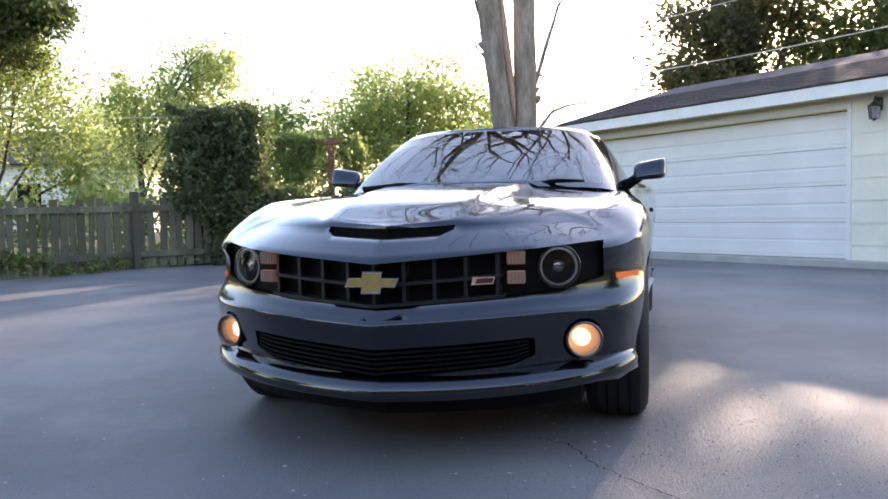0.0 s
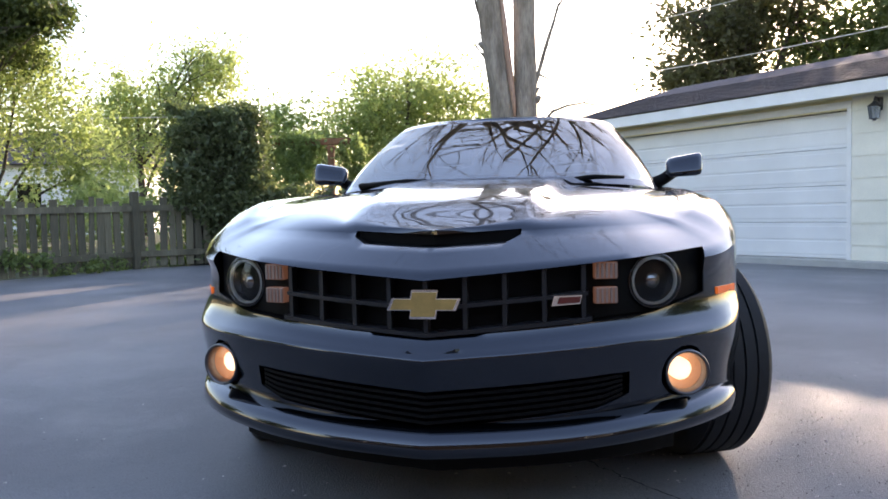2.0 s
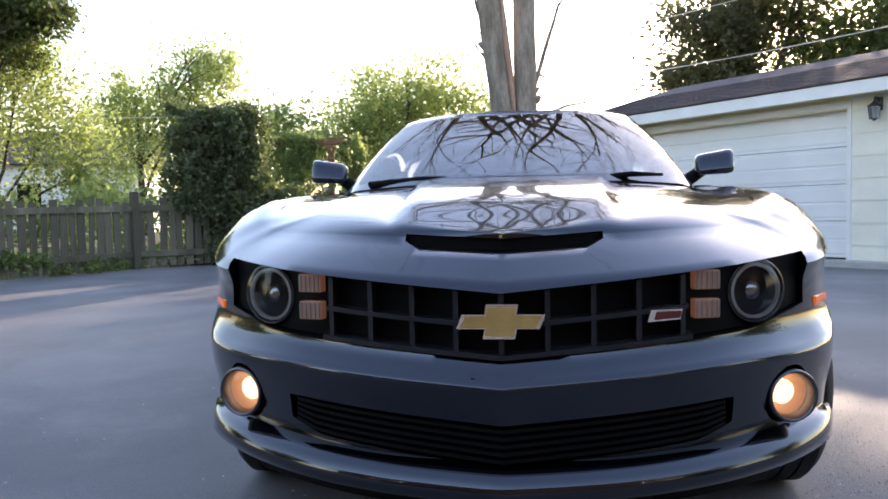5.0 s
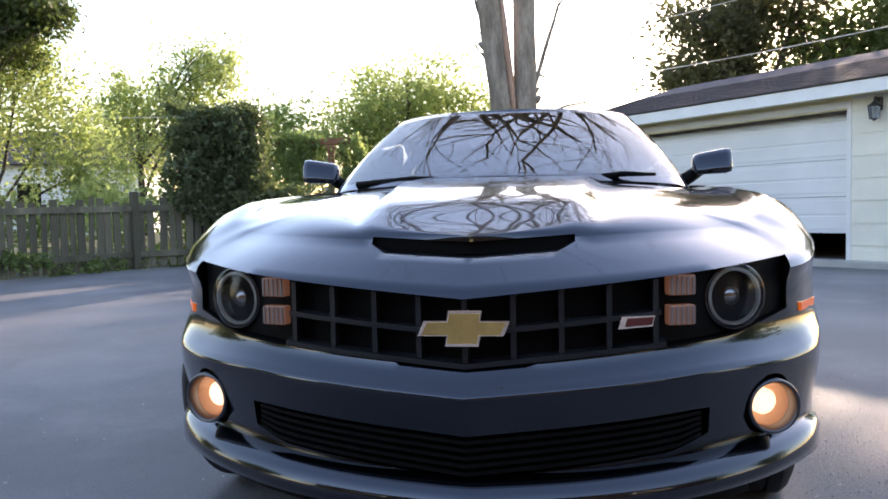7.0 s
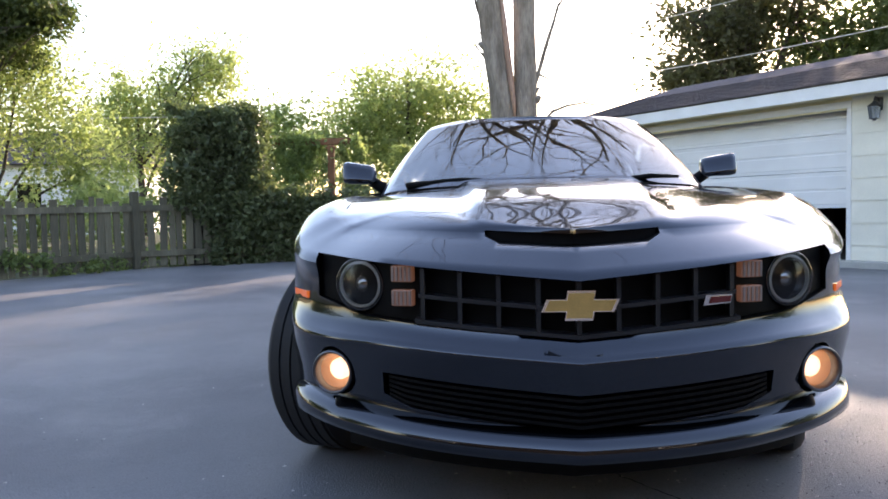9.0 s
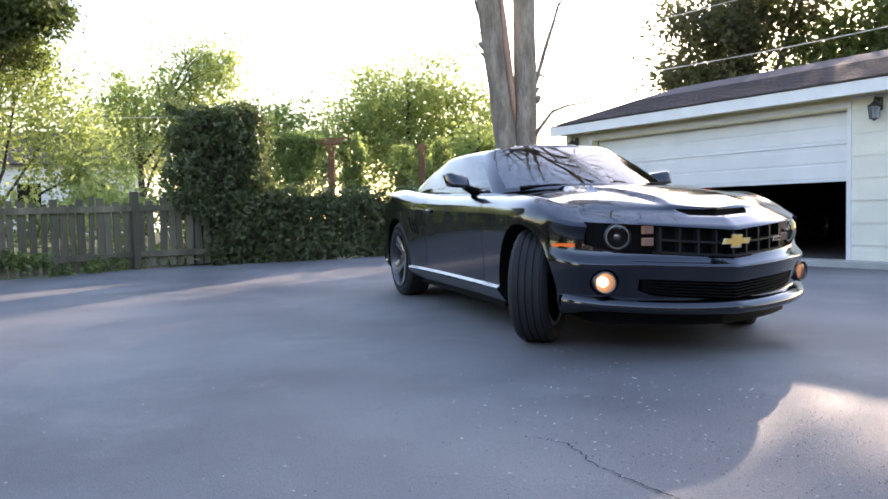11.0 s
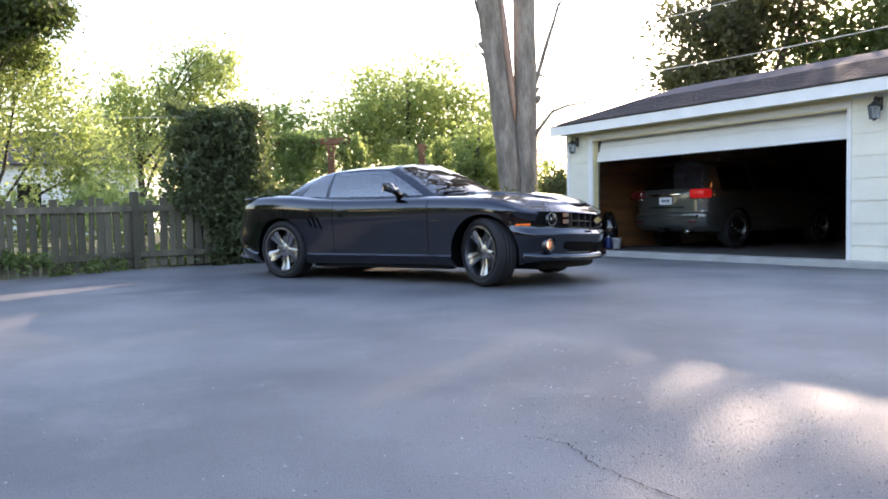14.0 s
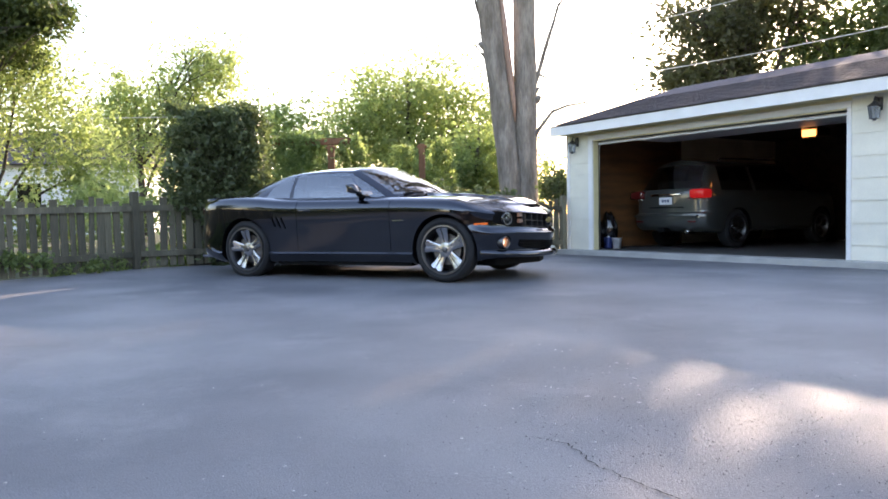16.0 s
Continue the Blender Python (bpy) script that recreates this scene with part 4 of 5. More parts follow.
# ---------------------------------------------------------------- vehicles
class Shell:
    """A car's lower body: plan outline, levels up its flank, and a top surface."""

    def __init__(self, outline, levels, nose, tail, shoulder, shoulder_ref, lift, top):
        xs, ys = zip(*outline)
        d = [0.0]
        for i in range(1, len(xs)):
            d.append(d[-1] + math.hypot(xs[i] - xs[i - 1], ys[i] - ys[i - 1]))
        self.d, self.xs, self.ys = d, xs, ys
        self.table, self.vee = [], None
        self.levels, self.nose, self.tail = levels, nose, tail
        self.shoulder, self.ref, self.lift, self.top = shoulder, shoulder_ref, lift, top

    def plan(self, s):
        return smooth_interp(s, self.d, self.xs), smooth_interp(s, self.d, self.ys)

    def normal(self, s):
        a, b = self.plan(max(s - .01, 0)), self.plan(min(s + .01, self.d[-1]))
        tx, ty = b[0] - a[0], b[1] - a[1]
        n = math.hypot(tx, ty)
        return -ty / n * -1, tx / n * -1

    def flank(self, s, sub=3):
        """Points (x, y, z) from the sill to the top edge."""
        x, y = self.plan(s)
        nx, ny = self.normal(s)
        wf, wr = step(self.nose[0], self.nose[1], x), step(self.tail[0], self.tail[1], x)
        ws = max(0.0, 1 - wf - wr)
        zs, ins = [], []
        rise = smooth_interp(x, *zip(*self.shoulder)) - self.ref
        vee = self.vee or [0] * len(self.levels)
        for (zf, zd, zr, f, d, r), k, e in zip(self.levels, self.lift, vee):
            zf -= e * max(0.0, 1 - y / .55)
            zs.append(zf * wf + (zd + k * rise) * ws + zr * wr)
            ins.append(f * wf + d * ws + r * wr)
        out = []
        n = len(zs)
        for i in range(n - 1):
            for k in range(sub):
                t = i + k / sub
                q = smooth_interp(t, range(n), ins)
                z = smooth_interp(t, range(n), zs)
                out.append((x - nx * q, max(y - ny * q, 0.0), z))
        out.append((x - nx * ins[-1], max(y - ny * ins[-1], 0.0), zs[-1]))
        return out

    def skin(self, x, z):
        """The y of the flank at a place along the side."""
        best = None
        for i in range(201):
            s = self.d[-1] * i / 200
            if abs(self.plan(s)[0] - x) < .035:
                for p in self.flank(s, 2):
                    e = abs(p[0] - x) + abs(p[2] - z)
                    if best is None or e < best[0]:
                        best = (e, p[1])
        return best[1]

    def front(self, y):
        """The x of the nose at a distance from the centre line."""
        if not self.table:
            self.table = [self.plan(self.d[-1] * .36 * i / 159) for i in range(160)]
        return float(np.interp(abs(y), [p[1] for p in self.table], [p[0] for p in self.table]))

    def solid(self, n=140, cap=(.02, .05, .1, .15, .2, .26, .32, .38, .44, .5, .54, .58, .61, .64, .67, .70, .73, .77, .83, .9, 1.0)):
        bm = bmesh.new()
        length = self.d[-1]
        cols = []
        for i in range(n + 1):
            s = length * i / n
            pts = self.flank(s)
            x, y, z = pts[-1]
            for t in cap:
                yy = y * (1 - t)
                b = 1 - (1 - min(t / .34, 1)) ** 2.2
                pts.append((x, yy, z * (1 - b) + self.top(x, yy) * b))
            x0, y0, z0 = pts[0]
            under = [(x0, y0 * k, z0) for k in (0.0, .5)]
            cols.append(under + pts)
        for side in (1, -1):
            grid = [[bm.verts.new((p[0], p[1] * side, p[2])) for p in c] for c in cols]
            for a, b in zip(grid, grid[1:]):
                for i in range(len(a) - 1):
                    q = (a[i], a[i + 1], b[i + 1], b[i])
                    bm.faces.new(q if side < 0 else q[::-1])
        bmesh.ops.remove_doubles(bm, verts=bm.verts, dist=1e-4)
        bmesh.ops.dissolve_degenerate(bm, dist=1e-5, edges=bm.edges)
        bmesh.ops.recalc_face_normals(bm, faces=bm.faces)
        return bm


def strip(ys, x_front, x_back, z_top, z_low):
    """A closed slab across the car, given by functions of y."""
    bm = bmesh.new()
    rows = []
    for y in ys:
        rows.append([bm.verts.new(c) for c in ((x_front(y), y, z_low(y)), (x_front(y), y, z_top(y)), (x_back(y), y, z_top(y)), (x_back(y), y, z_low(y)))])
    for a, b in zip(rows, rows[1:]):
        for i in range(4):
            j = (i + 1) % 4
            bm.faces.new((a[i], a[j], b[j], b[i]))
    bm.faces.new(rows[0][::-1])
    bm.faces.new(rows[-1])
    bmesh.ops.recalc_face_normals(bm, faces=bm.faces)
    return bm


def span(a, b, n):
    return [a + (b - a) * i / (n - 1) for i in range(n)]


def carve(bm, cutters, materials, cutter_slot=1):
    """Cuts solids out of a solid; the cut faces take the second material."""
    me = bpy.data.meshes.new("shell")
    bm.to_mesh(me)
    bm.free()
    for m in materials:
        me.materials.append(m)
    ob = new("shell", me)
    tools = []
    for c in cutters:
        cm = bpy.data.meshes.new("tool")
        bmesh.ops.recalc_face_normals(c, faces=c.faces)
        c.to_mesh(cm)
        c.free()
        for m in materials:
            cm.materials.append(m)
        for p in cm.polygons:
            p.material_index = cutter_slot
        co = new("tool", cm)
        tools.append(co)
        mod = ob.modifiers.new("cut", "BOOLEAN")
        mod.operation, mod.object, mod.solver = "DIFFERENCE", co, "EXACT"
        mod.material_mode = "TRANSFER"
    bpy.context.view_layer.update()
    out = bpy.data.meshes.new_from_object(ob.evaluated_get(bpy.context.evaluated_depsgraph_get()))
    for o in (ob, *tools):
        bpy.data.objects.remove(o)
    for p in out.polygons:
        p.use_smooth = True
    out.set_sharp_from_angle(angle=radians(32))
    return out


def drum(x, y0, y1, z, r, seg=48):
    bm = bmesh.new()
    add_lathe(bm, [(r, y0), (r, y1)], seg, Matrix.Translation((x, 0, z)) @ Matrix.Rotation(radians(-90), 4, "X"))
    return bm


WHEEL_R = 0.363


def wheel_meshes(spokes=5, tyre_r=WHEEL_R, rim_r=0.268, width=0.25):
    """Meshes of a wheel about the y axis, outer face towards -y."""
    turn = Matrix.Rotation(radians(90), 4, "X")
    h = width / 2

    def mesh(name, bm, mat, smooth=True, angle=35):
        bmesh.ops.recalc_face_normals(bm, faces=bm.faces)
        me = bpy.data.meshes.new(name)
        bm.to_mesh(me)
        bm.free()
        me.materials.append(mat)
        for p in me.polygons:
            p.use_smooth = smooth
        me.set_sharp_from_angle(angle=radians(angle))
        return me
    prof = [(rim_r - .006, h - .03), (rim_r + .012, h - .012), (rim_r + .05, h), (tyre_r - .02, h - .012), (tyre_r - .004, h - .03)]
    z = h - .036
    for k in range(4):                      # tread ribs and grooves
        z1 = z - (width - .072) / 4
        prof += [(tyre_r, z), (tyre_r, z1 + .009), (tyre_r - .008, z1 + .008), (tyre_r - .008, z1 + .001)]
        z = z1
    prof += [(tyre_r - .004, -h + .03), (tyre_r - .02, -h + .012), (rim_r + .05, -h), (rim_r + .012, -h + .012), (rim_r - .006, -h + .03)]
    bm = bmesh.new()
    add_lathe(bm, prof, 56, turn, close=True)
    tyre = mesh("tyre", bm, RUBBER, True, 28)
    bm = bmesh.new()
    add_lathe(bm, [(rim_r + .012, h - .006), (rim_r + .012, h + .002), (rim_r - .008, h + .003), (rim_r - .018, h - .02), (rim_r - .03, h - .06), (rim_r - .035, -h + .02), (rim_r - .01, -h + .02), (rim_r - .01, h - .03)], 56, turn, close=True)
    barrel = len(bm.faces)
    for k in range(spokes):
        a = 2 * math.pi * k / spokes + math.pi / 2
        m = turn @ Matrix.Rotation(a, 4, "Z")
        n = 6
        rows = []
        for i in range(n):
            t = i / (n - 1)
            r = .045 + (rim_r - .062) * t
            w = .044 + .034 * t * t
            top = h - .052 + .030 * t - .012 * math.sin(t * math.pi)
            rows.append([bm.verts.new(m @ Vector(c)) for c in ((r, -w, top - .045), (r, -w, top - .006), (r, -w * .72, top), (r, -w * .22, top - .002), (r, -w * .14, top - .018), (r, w * .14, top - .018), (r, w * .22, top - .002), (r, w * .72, top), (r, w, top - .006), (r, w, top - .045))])
        for p, q in zip(rows, rows[1:]):
            for i in range(10):
                j = (i + 1) % 10
                bm.faces.new((p[i], p[j], q[j], q[i]))
        bm.faces.new(rows[0][::-1])
        bm.faces.new(rows[-1])
    add_lathe(bm, [(.082, h - .10), (.080, h - .052), (.05, h - .045), (.0, h - .044)], 30, turn)
    rim = mesh("wheel", bm, ALLOY)
    rim.materials.append(DARKALLOY)
    for p in rim.polygons[:barrel]:
        p.material_index = 1
    bm = bmesh.new()
    add_lathe(bm, [(.03, h - .046), (.032, h - .036), (.024, h - .030), (0, h - .029)], 20, turn)
    hub = mesh("hub_cap", bm, DARKALLOY)
    bm = bmesh.new()
    add_lathe(bm, [(.175, -.0), (.175, .022), (.09, .024), (.0, .03)], 40, turn)
    disc = mesh("brake_disc", bm, IRON)
    bm = bmesh.new()
    add_lathe(bm, [(rim_r - .04, -.035), (rim_r - .04, -.03), (0, -.028)], 40, turn)
    back = mesh("inner_barrel", bm, WHEELWELL)
    return rim, tyre, hub, disc, back


def put_wheel(meshes, parent, x, y, z, right):
    m = pose(x, y, z, 0, 0, 0 if right else 180)
    w = place("wheel", meshes[0], parent, "five-spoke polished alloy wheel", m)
    for n, me in zip(("tyre", "hub_cap", "brake_disc", "inner_barrel"), meshes[1:]):
        place(n, me, w)
    return w


def quad_patch(p00, p10, p01, p11, nu, nv, bulge):
    """A bowed sheet between four corners (u across, v up)."""
    bm = bmesh.new()
    p00, p10, p01, p11 = map(Vector, (p00, p10, p01, p11))
    nrm = (p10 - p00).cross(p01 - p00).normalized()
    g = []
    for j in range(nv + 1):
        v = j / nv
        row = []
        for i in range(nu + 1):
            u = i / nu
            p = p00.lerp(p10, u).lerp(p01.lerp(p11, u), v)
            p = p + nrm * bulge * 4 * u * (1 - u) * (.35 + .65 * 4 * v * (1 - v)) if bulge else p
            row.append(bm.verts.new(p))
        g.append(row)
    for a, b in zip(g, g[1:]):
        for i in range(nu):
            bm.faces.new((a[i], a[i + 1], b[i + 1], b[i]))
    return bm


def cabin(parent, nodes, roof_top, paint, windows, rows=14, frac=(0.07, 0.93), bow=.03):
    """Greenhouse from half-outline nodes (name of the strip that follows, foot, head); windows are panes of their own."""
    feet = [Vector(n[1]) for n in nodes]
    heads = [Vector(n[2]) for n in nodes]
    d = list(range(len(nodes)))
    sub = 6

    def at(u, v):
        f = Vector([smooth_interp(u, d, [p[k] for p in feet]) for k in range(3)])
        h = Vector([smooth_interp(u, d, [p[k] for p in heads]) for k in range(3)])
        p = f.lerp(h, v)
        b = bow * 4 * v * (1 - v)
        side = Vector((f.x - (feet[0].x + feet[-1].x) / 2, f.y * 2.2, 0))
        if side.length > 0:
            p += side.normalized() * b * .8 + Vector((0, 0, b * .5))
        return p
    cols = (len(nodes) - 1) * sub
    shell = bmesh.new()
    panes = {}
    for side in (1, -1):
        grid = {}
        for i in range(cols + 1):
            for j in range(rows + 1):
                p = at(i / sub, j / rows)
                grid[i, j] = (p.x, p.y * side, p.z)
        cache = {}

        def vert(bm, key, i, j):
            if (key, i, j) not in cache:
                cache[key, i, j] = bm.verts.new(grid[i, j])
            return cache[key, i, j]
        for i in range(cols):
            seg = nodes[i // sub][0]
            for j in range(rows):
                v = (j + .5) / rows
                name = seg if seg in windows and frac[0] < v < frac[1] else None
                if name:
                    key = name if name in ("windshield", "rear_window") else (name, side)
                    bm = panes.setdefault(key, bmesh.new())
                else:
                    key, bm = "shell", shell
                q = [vert(bm, (key, side), *c) for c in ((i, j), (i + 1, j), (i + 1, j + 1), (i, j + 1))]
                bm.faces.new(q if side < 0 else q[::-1])
        # roof
        n = 8
        for i in range(cols):
            for k in range(n):
                t0, t1 = k / n, (k + 1) / n

                def rp(ii, t):
                    x, y, z = grid[ii, rows]
                    return (x, y * (1 - t), z + (roof_top(x) - z) * math.sin(t * math.pi / 2) ** .8 if t > 0 else z)
                q = [shell.verts.new(rp(i, t0)), shell.verts.new(rp(i + 1, t0)), shell.verts.new(rp(i + 1, t1)), shell.verts.new(rp(i, t1))]
                shell.faces.new(q if side < 0 else q[::-1])
    bmesh.ops.remove_doubles(shell, verts=shell.verts, dist=2e-4)
    bmesh.ops.dissolve_degenerate(shell, dist=1e-5, edges=shell.edges)
    bmesh.ops.recalc_face_normals(shell, faces=shell.faces)
    roof = part("roof", shell, paint, parent)
    for key, bm in panes.items():
        name = key if isinstance(key, str) else key[0]
        bmesh.ops.remove_doubles(bm, verts=bm.verts, dist=2e-4)
        outward(bm, ((feet[0].x + feet[-1].x) / 2, 0, feet[0].z - .3))
        g = part(name, bm, GLASS if name in ("windshield", "rear_window") else SIDEGLASS, parent)
        g.visible_shadow = False
    return roof


CAR_OUTLINE = [(2.378, 0), (2.360, .10), (2.328, .25), (2.272, .42), (2.19, .58), (2.07, .74), (1.93, .860), (1.75, .920), (1.43, .942), (1.0, .925), (.5, .915), (0, .913), (-.5, .922), (-1.0, .950), (-1.43, .964), (-1.8, .950), (-2.1, .90), (-2.30, .78), (-2.40, .55), (-2.445, .28), (-2.455, 0)]
CAR_LEVELS = [  # heights front, side, rear; insets front, side, rear
    (.250, .185, .24, .16, .14, .16), (.262, .205, .29, .06, .08, .06), (.300, .260, .36, .048, .034, .02),
    (.330, .312, .42, .048, .002, .01), (.44, .330, .50, .024, .026, .0), (.536, .45, .58, .0, .022, .0),
    (.546, .60, .68, .003, .013, .02), (.594, .72, .77, .050, .003, .03), (.70, .80, .86, .056, .0, .035), (.752, .86, .93, .030, .018, .05),
    (.792, .905, .98, .088, .058, .075), (.846, .932, 1.0, .200, .125, .13)]
CAR_LIFT = [0, 0, 0, 0, 0, .1, .3, .5, .8, 1, 1, 1]
CAR_SHOULDER = [(-2.46, .995), (-2.1, 1.005), (-1.7, 1.015), (-1.35, 1.004), (-.8, .963), (-.2, .950), (.5, .945), (1.0, .935), (1.43, .915), (1.8, .872), (2.05, .84), (2.4, .81)]
CENTRE = [(-2.46, 1.03), (-2.25, 1.045), (-1.9, 1.03), (-1.5, 1.005), (0, .97), (.7, .985), (1.0, .990), (1.43, .970), (1.8, .928), (2.1, .868), (2.19, .846), (2.40, .80)]


def car_top(x, y):
    """The bonnet and deck: a flat raised panel along the middle, falling away to the wings."""
    a = abs(y)
    z = smooth_interp(x, *zip(*CENTRE)) - .008 * (a / .4) ** 2 - .022 * (max(0.0, a - .4) / .4) ** 2
    edge = .255 + .085 * min(max((2.15 - x) / 1.25, 0), 1)
    return z + .026 * step(edge + .035, edge, a) * step(2.17, 1.90, x) * step(.72, .80, x)


def bow_tie(w, h):
    """A plain cross-shaped plate, wide arms with slanted ends."""
    return [(-w, -h * .42), (-w * .36, -h * .42), (-w * .40, -h), (w * .32, -h), (w * .36, -h * .42), (w * .86, -h * .42), (w, h * .42), (w * .36, h * .42), (w * .40, h), (-w * .32, h), (-w * .36, h * .42), (-w * .86, h * .42)]


def extrude_yz(poly, x0, x1):
    bm = bmesh.new()
    a = [bm.verts.new((x0, y, z)) for y, z in poly]
    b = [bm.verts.new((x1, y, z)) for y, z in poly]
    bm.faces.new(a[::-1])
    bm.faces.new(b)
    n = len(poly)
    for i in range(n):
        j = (i + 1) % n
        bm.faces.new((a[i], a[j], b[j], b[i]))
    bmesh.ops.recalc_face_normals(bm, faces=bm.faces)
    return bm


def build_coupe():
    c = thing("car", None, "dark grey metallic sports coupe with lit fog lamps", "car")
    S = Shell(CAR_OUTLINE, CAR_LEVELS, (1.5, 2.1), (-1.85, -2.3), CAR_SHOULDER, .905, CAR_LIFT, car_top)
    S.vee = [0, 0, 0, 0, .008, .026, .028, .028, .030, .030, .026, .010]     # the nose dips to a point at its middle
    F = S.front

    def band_top(y):
        return .723 + .077 * abs(y)

    def band_low(y):
        return .564 + .068 * abs(y) + max(0, abs(y) - .6) * .2

    def low_top(y):
        return .425 + .030 * min(abs(y) / .5, 1)

    def low_foot(y):
        return .322 + .038 * abs(y) / .5 + .35 * max(0, abs(y) - .46)
    cut = []
    for x, r in ((1.426, .402), (-1.426, .402)):
        for s in (1, -1):
            cut.append(drum(x, s * .62, s * 1.1, WHEEL_R, r))
    ys = span(-.765, .765, 41)
    cut.append(strip(ys, lambda y: F(y) + .2, lambda y: F(y) - .11, band_top, band_low))
    cut.append(strip(span(-.54, .54, 25), lambda y: F(y) + .2, lambda y: F(y) - .12, low_top, low_foot))
    cut.append(strip(span(-.245, .245, 13), lambda y: 2.6, lambda y: F(y) - .24, lambda y: .836 + .012 * abs(y) / .24, lambda y: .802 + .012 * abs(y) / .24 + max(0, abs(y) - .225) * .9))
    for s in (1, -1):
        b = bmesh.new()
        add_lathe(b, [(.074, -.10), (.082, .3)], 32, Matrix.Translation((2.06, s * .692, .435)) @ Matrix.Rotation(radians(s * 16), 4, "Z") @ Matrix.Rotation(radians(90), 4, "Y"))
        cut.append(b)
        # shut lines of the door
        cut.append(strip([s * .86, s * 1.0], lambda y: .735, lambda y: .729, lambda y: 1.0, lambda y: .34))
        cut.append(strip([s * .86, s * 1.0], lambda y: -.60, lambda y: -.606, lambda y: 1.0, lambda y: .34))
        cut.append(strip([s * .86, s * 1.0], lambda y: .726, lambda y: -.597, lambda y: .303, lambda y: .298))
        # three slanted gills before the rear wheel
        for k in range(3):
            x = -.80 - k * .075
            b = bmesh.new()
            add_box(b, -.014, .014, .915, 1.0, -.075, .075, Matrix.Translation((x, 0, .69 + .012 * k)) @ Matrix.Rotation(radians(-24), 4, "Y"))
            if s < 0:
                bmesh.ops.scale(b, vec=(1, -1, 1), verts=b.verts)
            cut.append(b)
        # bonnet shut line
        b = bmesh.new()
        pts = [(1.62, .738), (1.43, .75), (1.0, .75), (.80, .745)]
        rows = []
        for x, y in pts:
            rows.append([b.verts.new((x, s * (y + e), z)) for e, z in ((-.003, .70), (.003, .70), (.003, 1.2), (-.003, 1.2))])
        for p, q in zip(rows, rows[1:]):
            for i in range(4):
                j = (i + 1) % 4
                b.faces.new((p[i], p[j], q[j], q[i]))
        b.faces.new(rows[0])
        b.faces.new(rows[-1][::-1])
        cut.append(b)
    body = carve(S.solid(), cut, [PAINT, BLACK])
    place("body", body, c, "dark grey metallic body shell")

    # nose
    lipz = lambda y: .275 + .035 * (abs(y) / .85) ** 2
    bm = bmesh.new()
    rings = []
    for s in (-1, 1):               # a rounded lip swept round the nose as far as the wheel arches
        run = []
        for i in range(61):
            u = S.d[-1] * .30 * i / 60
            x, y = S.plan(u)
            if x < 1.845:
                break
            nx, ny = S.normal(u)
            z = lipz(y) - .012
            tip = .55 - .75 * step(2.15, 1.86, x)
            keep = 0 if i == 0 else 1
            run.append([bm.verts.new((x + nx * o, s * keep * max(y + ny * o, 0), z + h)) for o, h in ((-.10, .074), (-.046, .068), (-.012 + .014 * tip, .052), (.024 * tip, .030), (.030 * tip, .012), (.018 * tip, -.008), (-.02, -.018), (-.10, -.018))])
        rings.append(run)
    for run in rings:
        for a, b in zip(run, run[1:]):
            for i in range(8):
                j = (i + 1) % 8
                bm.faces.new((a[i], a[j], b[j], b[i]))
        bm.faces.new(run[-1])
    bmesh.ops.remove_doubles(bm, verts=bm.verts, dist=1e-4)
    bmesh.ops.recalc_face_normals(bm, faces=bm.faces)
    part("splitter", bm, PAINT, c, "body-coloured chin spoiler")
    # black dam fills in the shade under the lip and blocks light
    part("air_dam", strip(span(-.68, .68, 33), lambda y: F(y) - .15, lambda y: F(y) - .34, lambda y: lipz(y) - .024, lambda y: .168 + .02 * abs(y)), BLACK, c, "black lower air dam filling in the shade under the nose", smooth=False)
    # tray added to block light, deepening the shade beneath the car
    part("underbody", strip(span(-.60, .60, 5), lambda y: 1.98, lambda y: -2.25, lambda y: .27, lambda y: .165), BLACK, c, "black underbody tray added to deepen the shade below", smooth=False)
    grille = part("grille", strip(span(-.75, .75, 41), lambda y: F(y) - .095, lambda y: F(y) - .105, lambda y: band_top(y) - .004, lambda y: band_low(y) + .004), BLACK, c, "black egg-crate grille", smooth=False)
    for k, h in ((.50, .0055),):
        part("crossbar", strip(span(-.43, .43, 21), lambda y: F(y) - .048, lambda y: F(y) - .094, lambda y: band_low(y) * (1 - k) + band_top(y) * k + h, lambda y: band_low(y) * (1 - k) + band_top(y) * k - h), BARMAT, grille, smooth=False)
    for k in range(-4, 5):
        y0 = k * .1045
        part("upright", strip([y0 - .006, y0 + .006], lambda y: F(y) - .052, lambda y: F(y) - .094, lambda y: band_top(y) - .006, lambda y: band_low(y) + .006), BARMAT, grille, smooth=False)
    part("grille_rim", strip(span(-.44, .44, 21), lambda y: F(y) - .040, lambda y: F(y) - .094, lambda y: band_low(y) + .016, lambda y: band_low(y) + .005), BARMAT, grille, smooth=False)
    intake = part("lower_intake", strip(span(-.53, .53, 21), lambda y: F(y) - .10, lambda y: F(y) - .11, lambda y: low_top(y) - .002, lambda y: low_foot(y) + .002), BLACK, c, "black lower air intake", smooth=False)
    for k in (.17, .34, .51, .68, .85):
        part("slat", strip(span(-.52, .52, 21), lambda y: F(y) - .030, lambda y: F(y) - .10, lambda y: low_foot(y) * (1 - k) + low_top(y) * k + .004, lambda y: low_foot(y) * (1 - k) + low_top(y) * k - .004), BLACK, intake, smooth=False)
    part("scoop_mesh", strip(span(-.236, .236, 11), lambda y: F(y) - .215, lambda y: F(y) - .22, lambda y: .842, lambda y: .806), BLACK, c, smooth=False)

